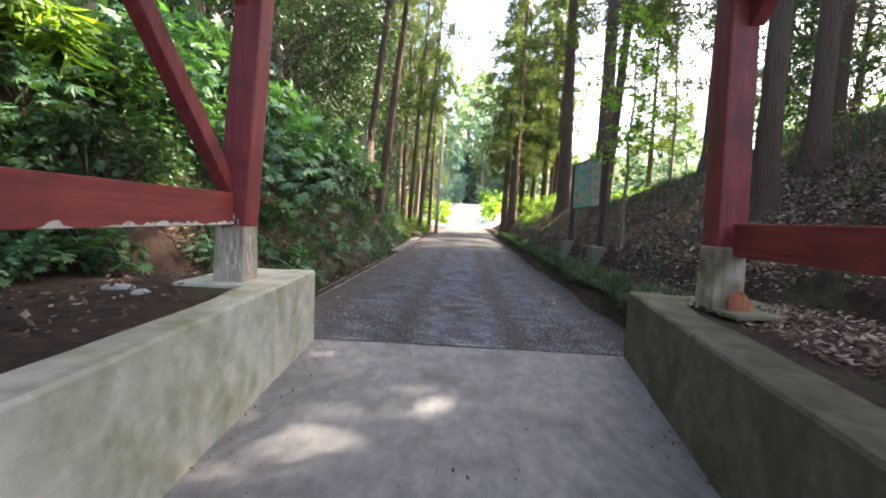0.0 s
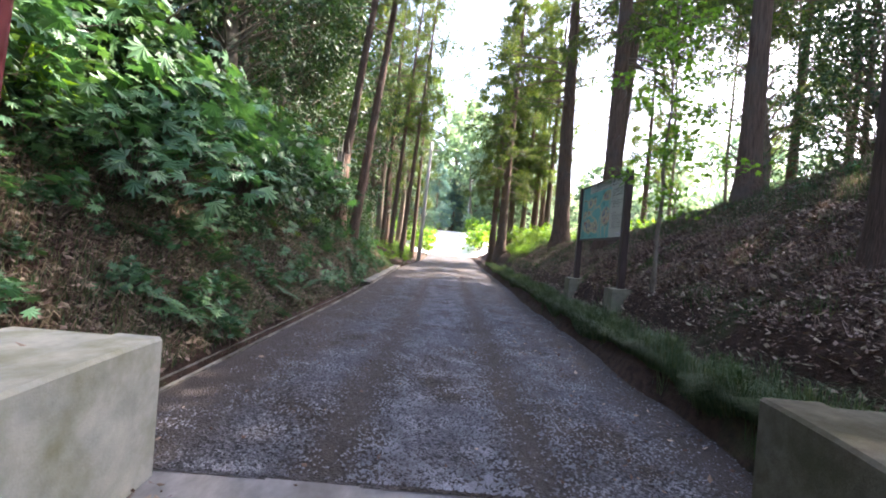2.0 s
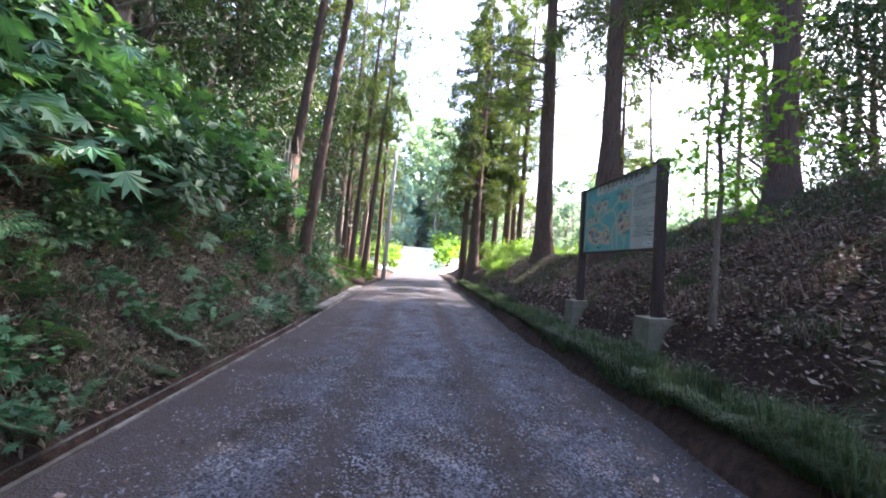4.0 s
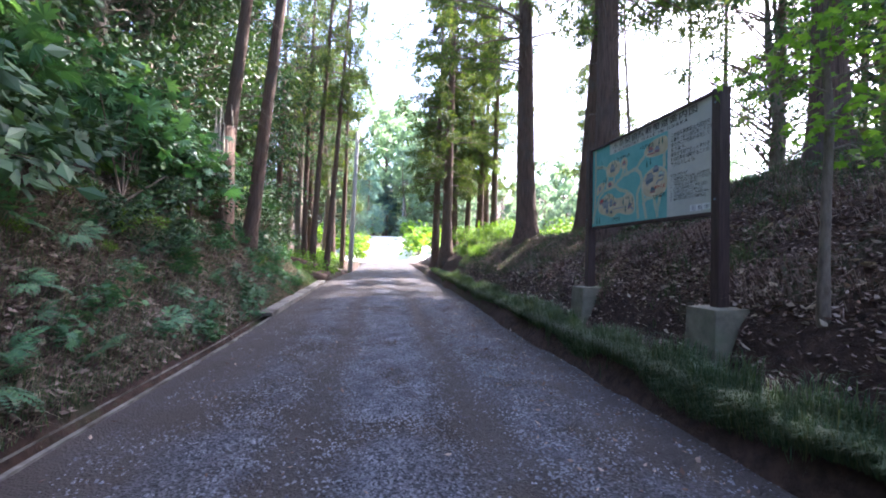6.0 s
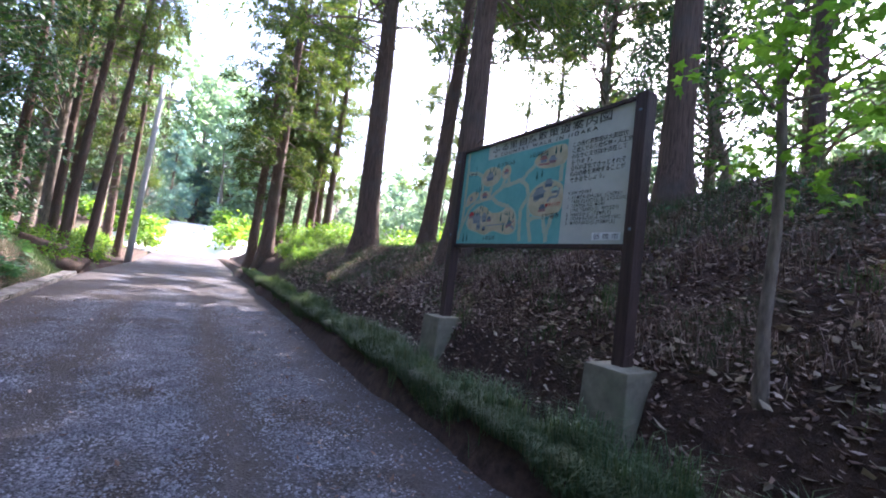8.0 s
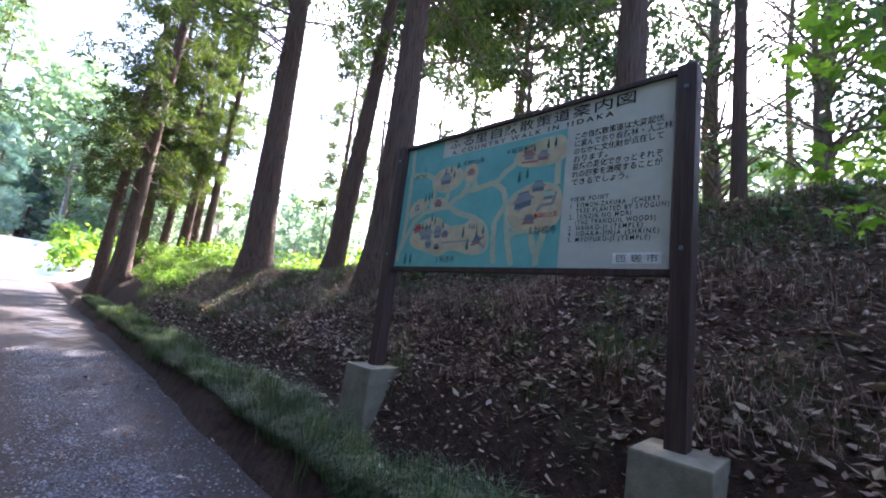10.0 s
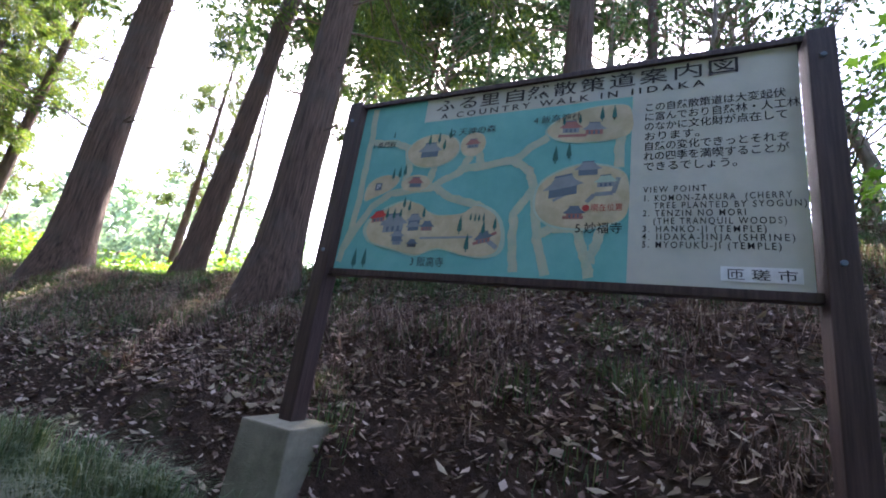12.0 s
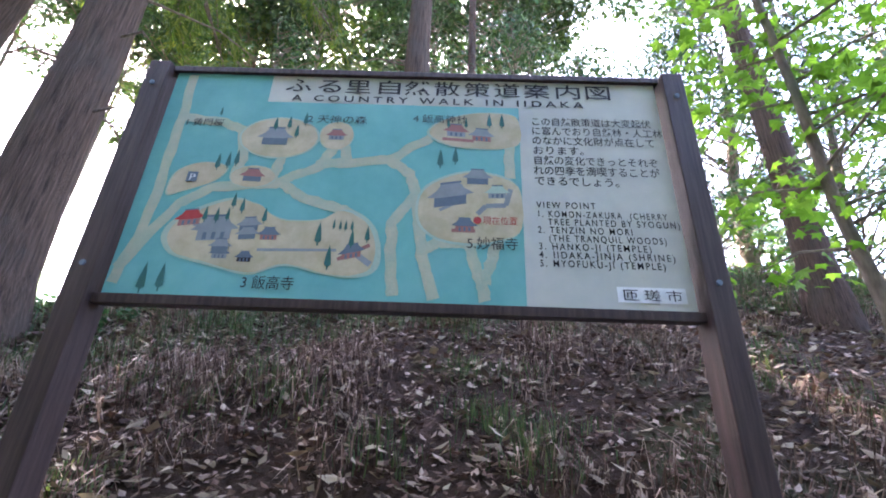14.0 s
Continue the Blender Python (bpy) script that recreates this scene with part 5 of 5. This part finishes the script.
def in_dry_patches(r):
    while True:
        x, y, z = on_slope(r)
        if noise.noise(Vector((x * 1.3, y * 1.3, 5.0))) > -0.05 + 0.25 * r.random():
            return x, y, z


def on_left_face(r):
    y = r.uniform(5.5, 23)
    x = -3.0 - 1.7 * r.random()
    return x, y, land(x, y)


blades("dry_grass", 22000, on_left_face, 0.2, 88, "straw-coloured dry stems hanging down the bank", M_STRAW, Vector((0.7, 0, -0.6)))
blades("dry_grass", 19000, in_dry_patches, 0.22, 86, "straw-coloured dry stems trailing down the bank", M_LITTER, Vector((-0.7, 0, -0.55)))
q = random.Random(87)
g = Geo()
for _ in range(260):
    x, y, z = on_slope(q) if q.random() < 0.7 else on_left(q)
    a, ln = q.uniform(0, 6.28), q.uniform(0.15, 0.7)
    p, e = Vector((x, y, z + 0.02)), Vector((x + ln * math.cos(a), y + ln * math.sin(a), 0))
    e.z = land(e.x, e.y) + 0.03
    g.tube([p, p.lerp(e, 0.5) + Vector((0, 0, 0.03)), e], [0.008, 0.007, 0.003], 5, cap=False)
tagged(part("fallen_twigs", g, M_TWIG), "fallen dead twigs lying on the bank", "twigs", kind="stuff")


def on_verge(r):
    y = 5.4 + 24 * r.random() ** 1.5
    x = RIGHT_EDGE + r.uniform(0.12, 0.60)
    return x, y, land(x, y)


def on_verge_lip(r):
    y = 5.4 + 24 * r.random() ** 1.4
    x = RIGHT_EDGE + r.uniform(0.11, 0.26)
    return x, y, land(x, y)


def on_left_grass(r):
    y = r.uniform(5.5, 25)
    x = -2.95 - 1.9 * r.random() ** 1.3
    return x, y, land(x, y)


def on_crest(r):
    y = r.uniform(6, 26)
    x = crest_x(y) + r.uniform(-1.7, 1.0)
    return x, y, land(x, y)


def in_tufts(r):
    k = r.randrange(120)
    q = random.Random(900 + k)
    y, f = q.uniform(6, 22), q.random()
    x = 3.2 + (crest_x(y) - 3.4) * f
    x, y = x + r.gauss(0, 0.10), y + r.gauss(0, 0.14)
    return x, y, land(x, y)


def in_verge_tufts(r):
    k = r.randrange(170)
    q = random.Random(2000 + k)
    y, x = 5.5 + 18 * q.random() ** 1.3, RIGHT_EDGE + q.uniform(0.12, 0.65)
    x, y = x + r.gauss(0, 0.045), y + r.gauss(0, 0.06)
    return x, y, land(x, y)


blades("verge_grass", 16000, in_verge_tufts, 0.36, 89, "taller arching grass tufts on the verge")
blades("verge_grass", 52000, on_verge, 0.2, 81, "thick tufted green grass on the verge")
blades("verge_grass", 36000, on_verge_lip, 0.22, 82, "grass hanging over the verge edge", lean=Vector((-0.4, 0, -0.1)))
blades("bank_grass", 40000, on_left_grass, 0.17, 83, "long dry and green grass on the bank")
blades("bank_grass", 30000, on_crest, 0.22, 84, "grass along the crest of the bank")
blades("bank_grass", 13000, in_tufts, 0.14, 85, "small grass tufts among leaf litter")

# loose gravel on the lane
r = random.Random(91)
g = Geo()
for _ in range(96000):
    y = GATE_Y + 0.05 + 15 * r.random() ** 1.3
    x = r.gauss(-0.1, 1.15)
    track = math.exp(-((x + 0.95) / 0.28) ** 2) + math.exp(-((x - 0.5) / 0.28) ** 2)
    if abs(x) > 2.45 or r.random() < 0.93 * track or r.random() < 0.15 - 0.7 * noise.noise(Vector((x * 1.6, y * 0.35, 3.0))):
        continue
    s = r.uniform(0.007, 0.016) * (1.5 if r.random() < 0.06 else 1)
    c = Vector((x, y, road_z(y) + 0.004 + s * 0.3))
    m = Euler((r.uniform(-0.4, 0.4), r.uniform(-0.4, 0.4), r.uniform(0, 6))).to_matrix()
    v = [c + m @ Vector(q) for q in ((s, 0, 0), (0, s * r.uniform(0.6, 1), 0), (-s * r.uniform(0.6, 1), 0, 0), (0, -s, 0), (s * 0.2, 0, s * 0.6))]
    g.add(v, ((0, 1, 4), (1, 2, 4), (2, 3, 4), (3, 0, 4)))
tagged(part("gravel", g, M_STONE), "loose grey gravel stones on the lane", "gravel", kind="stuff")
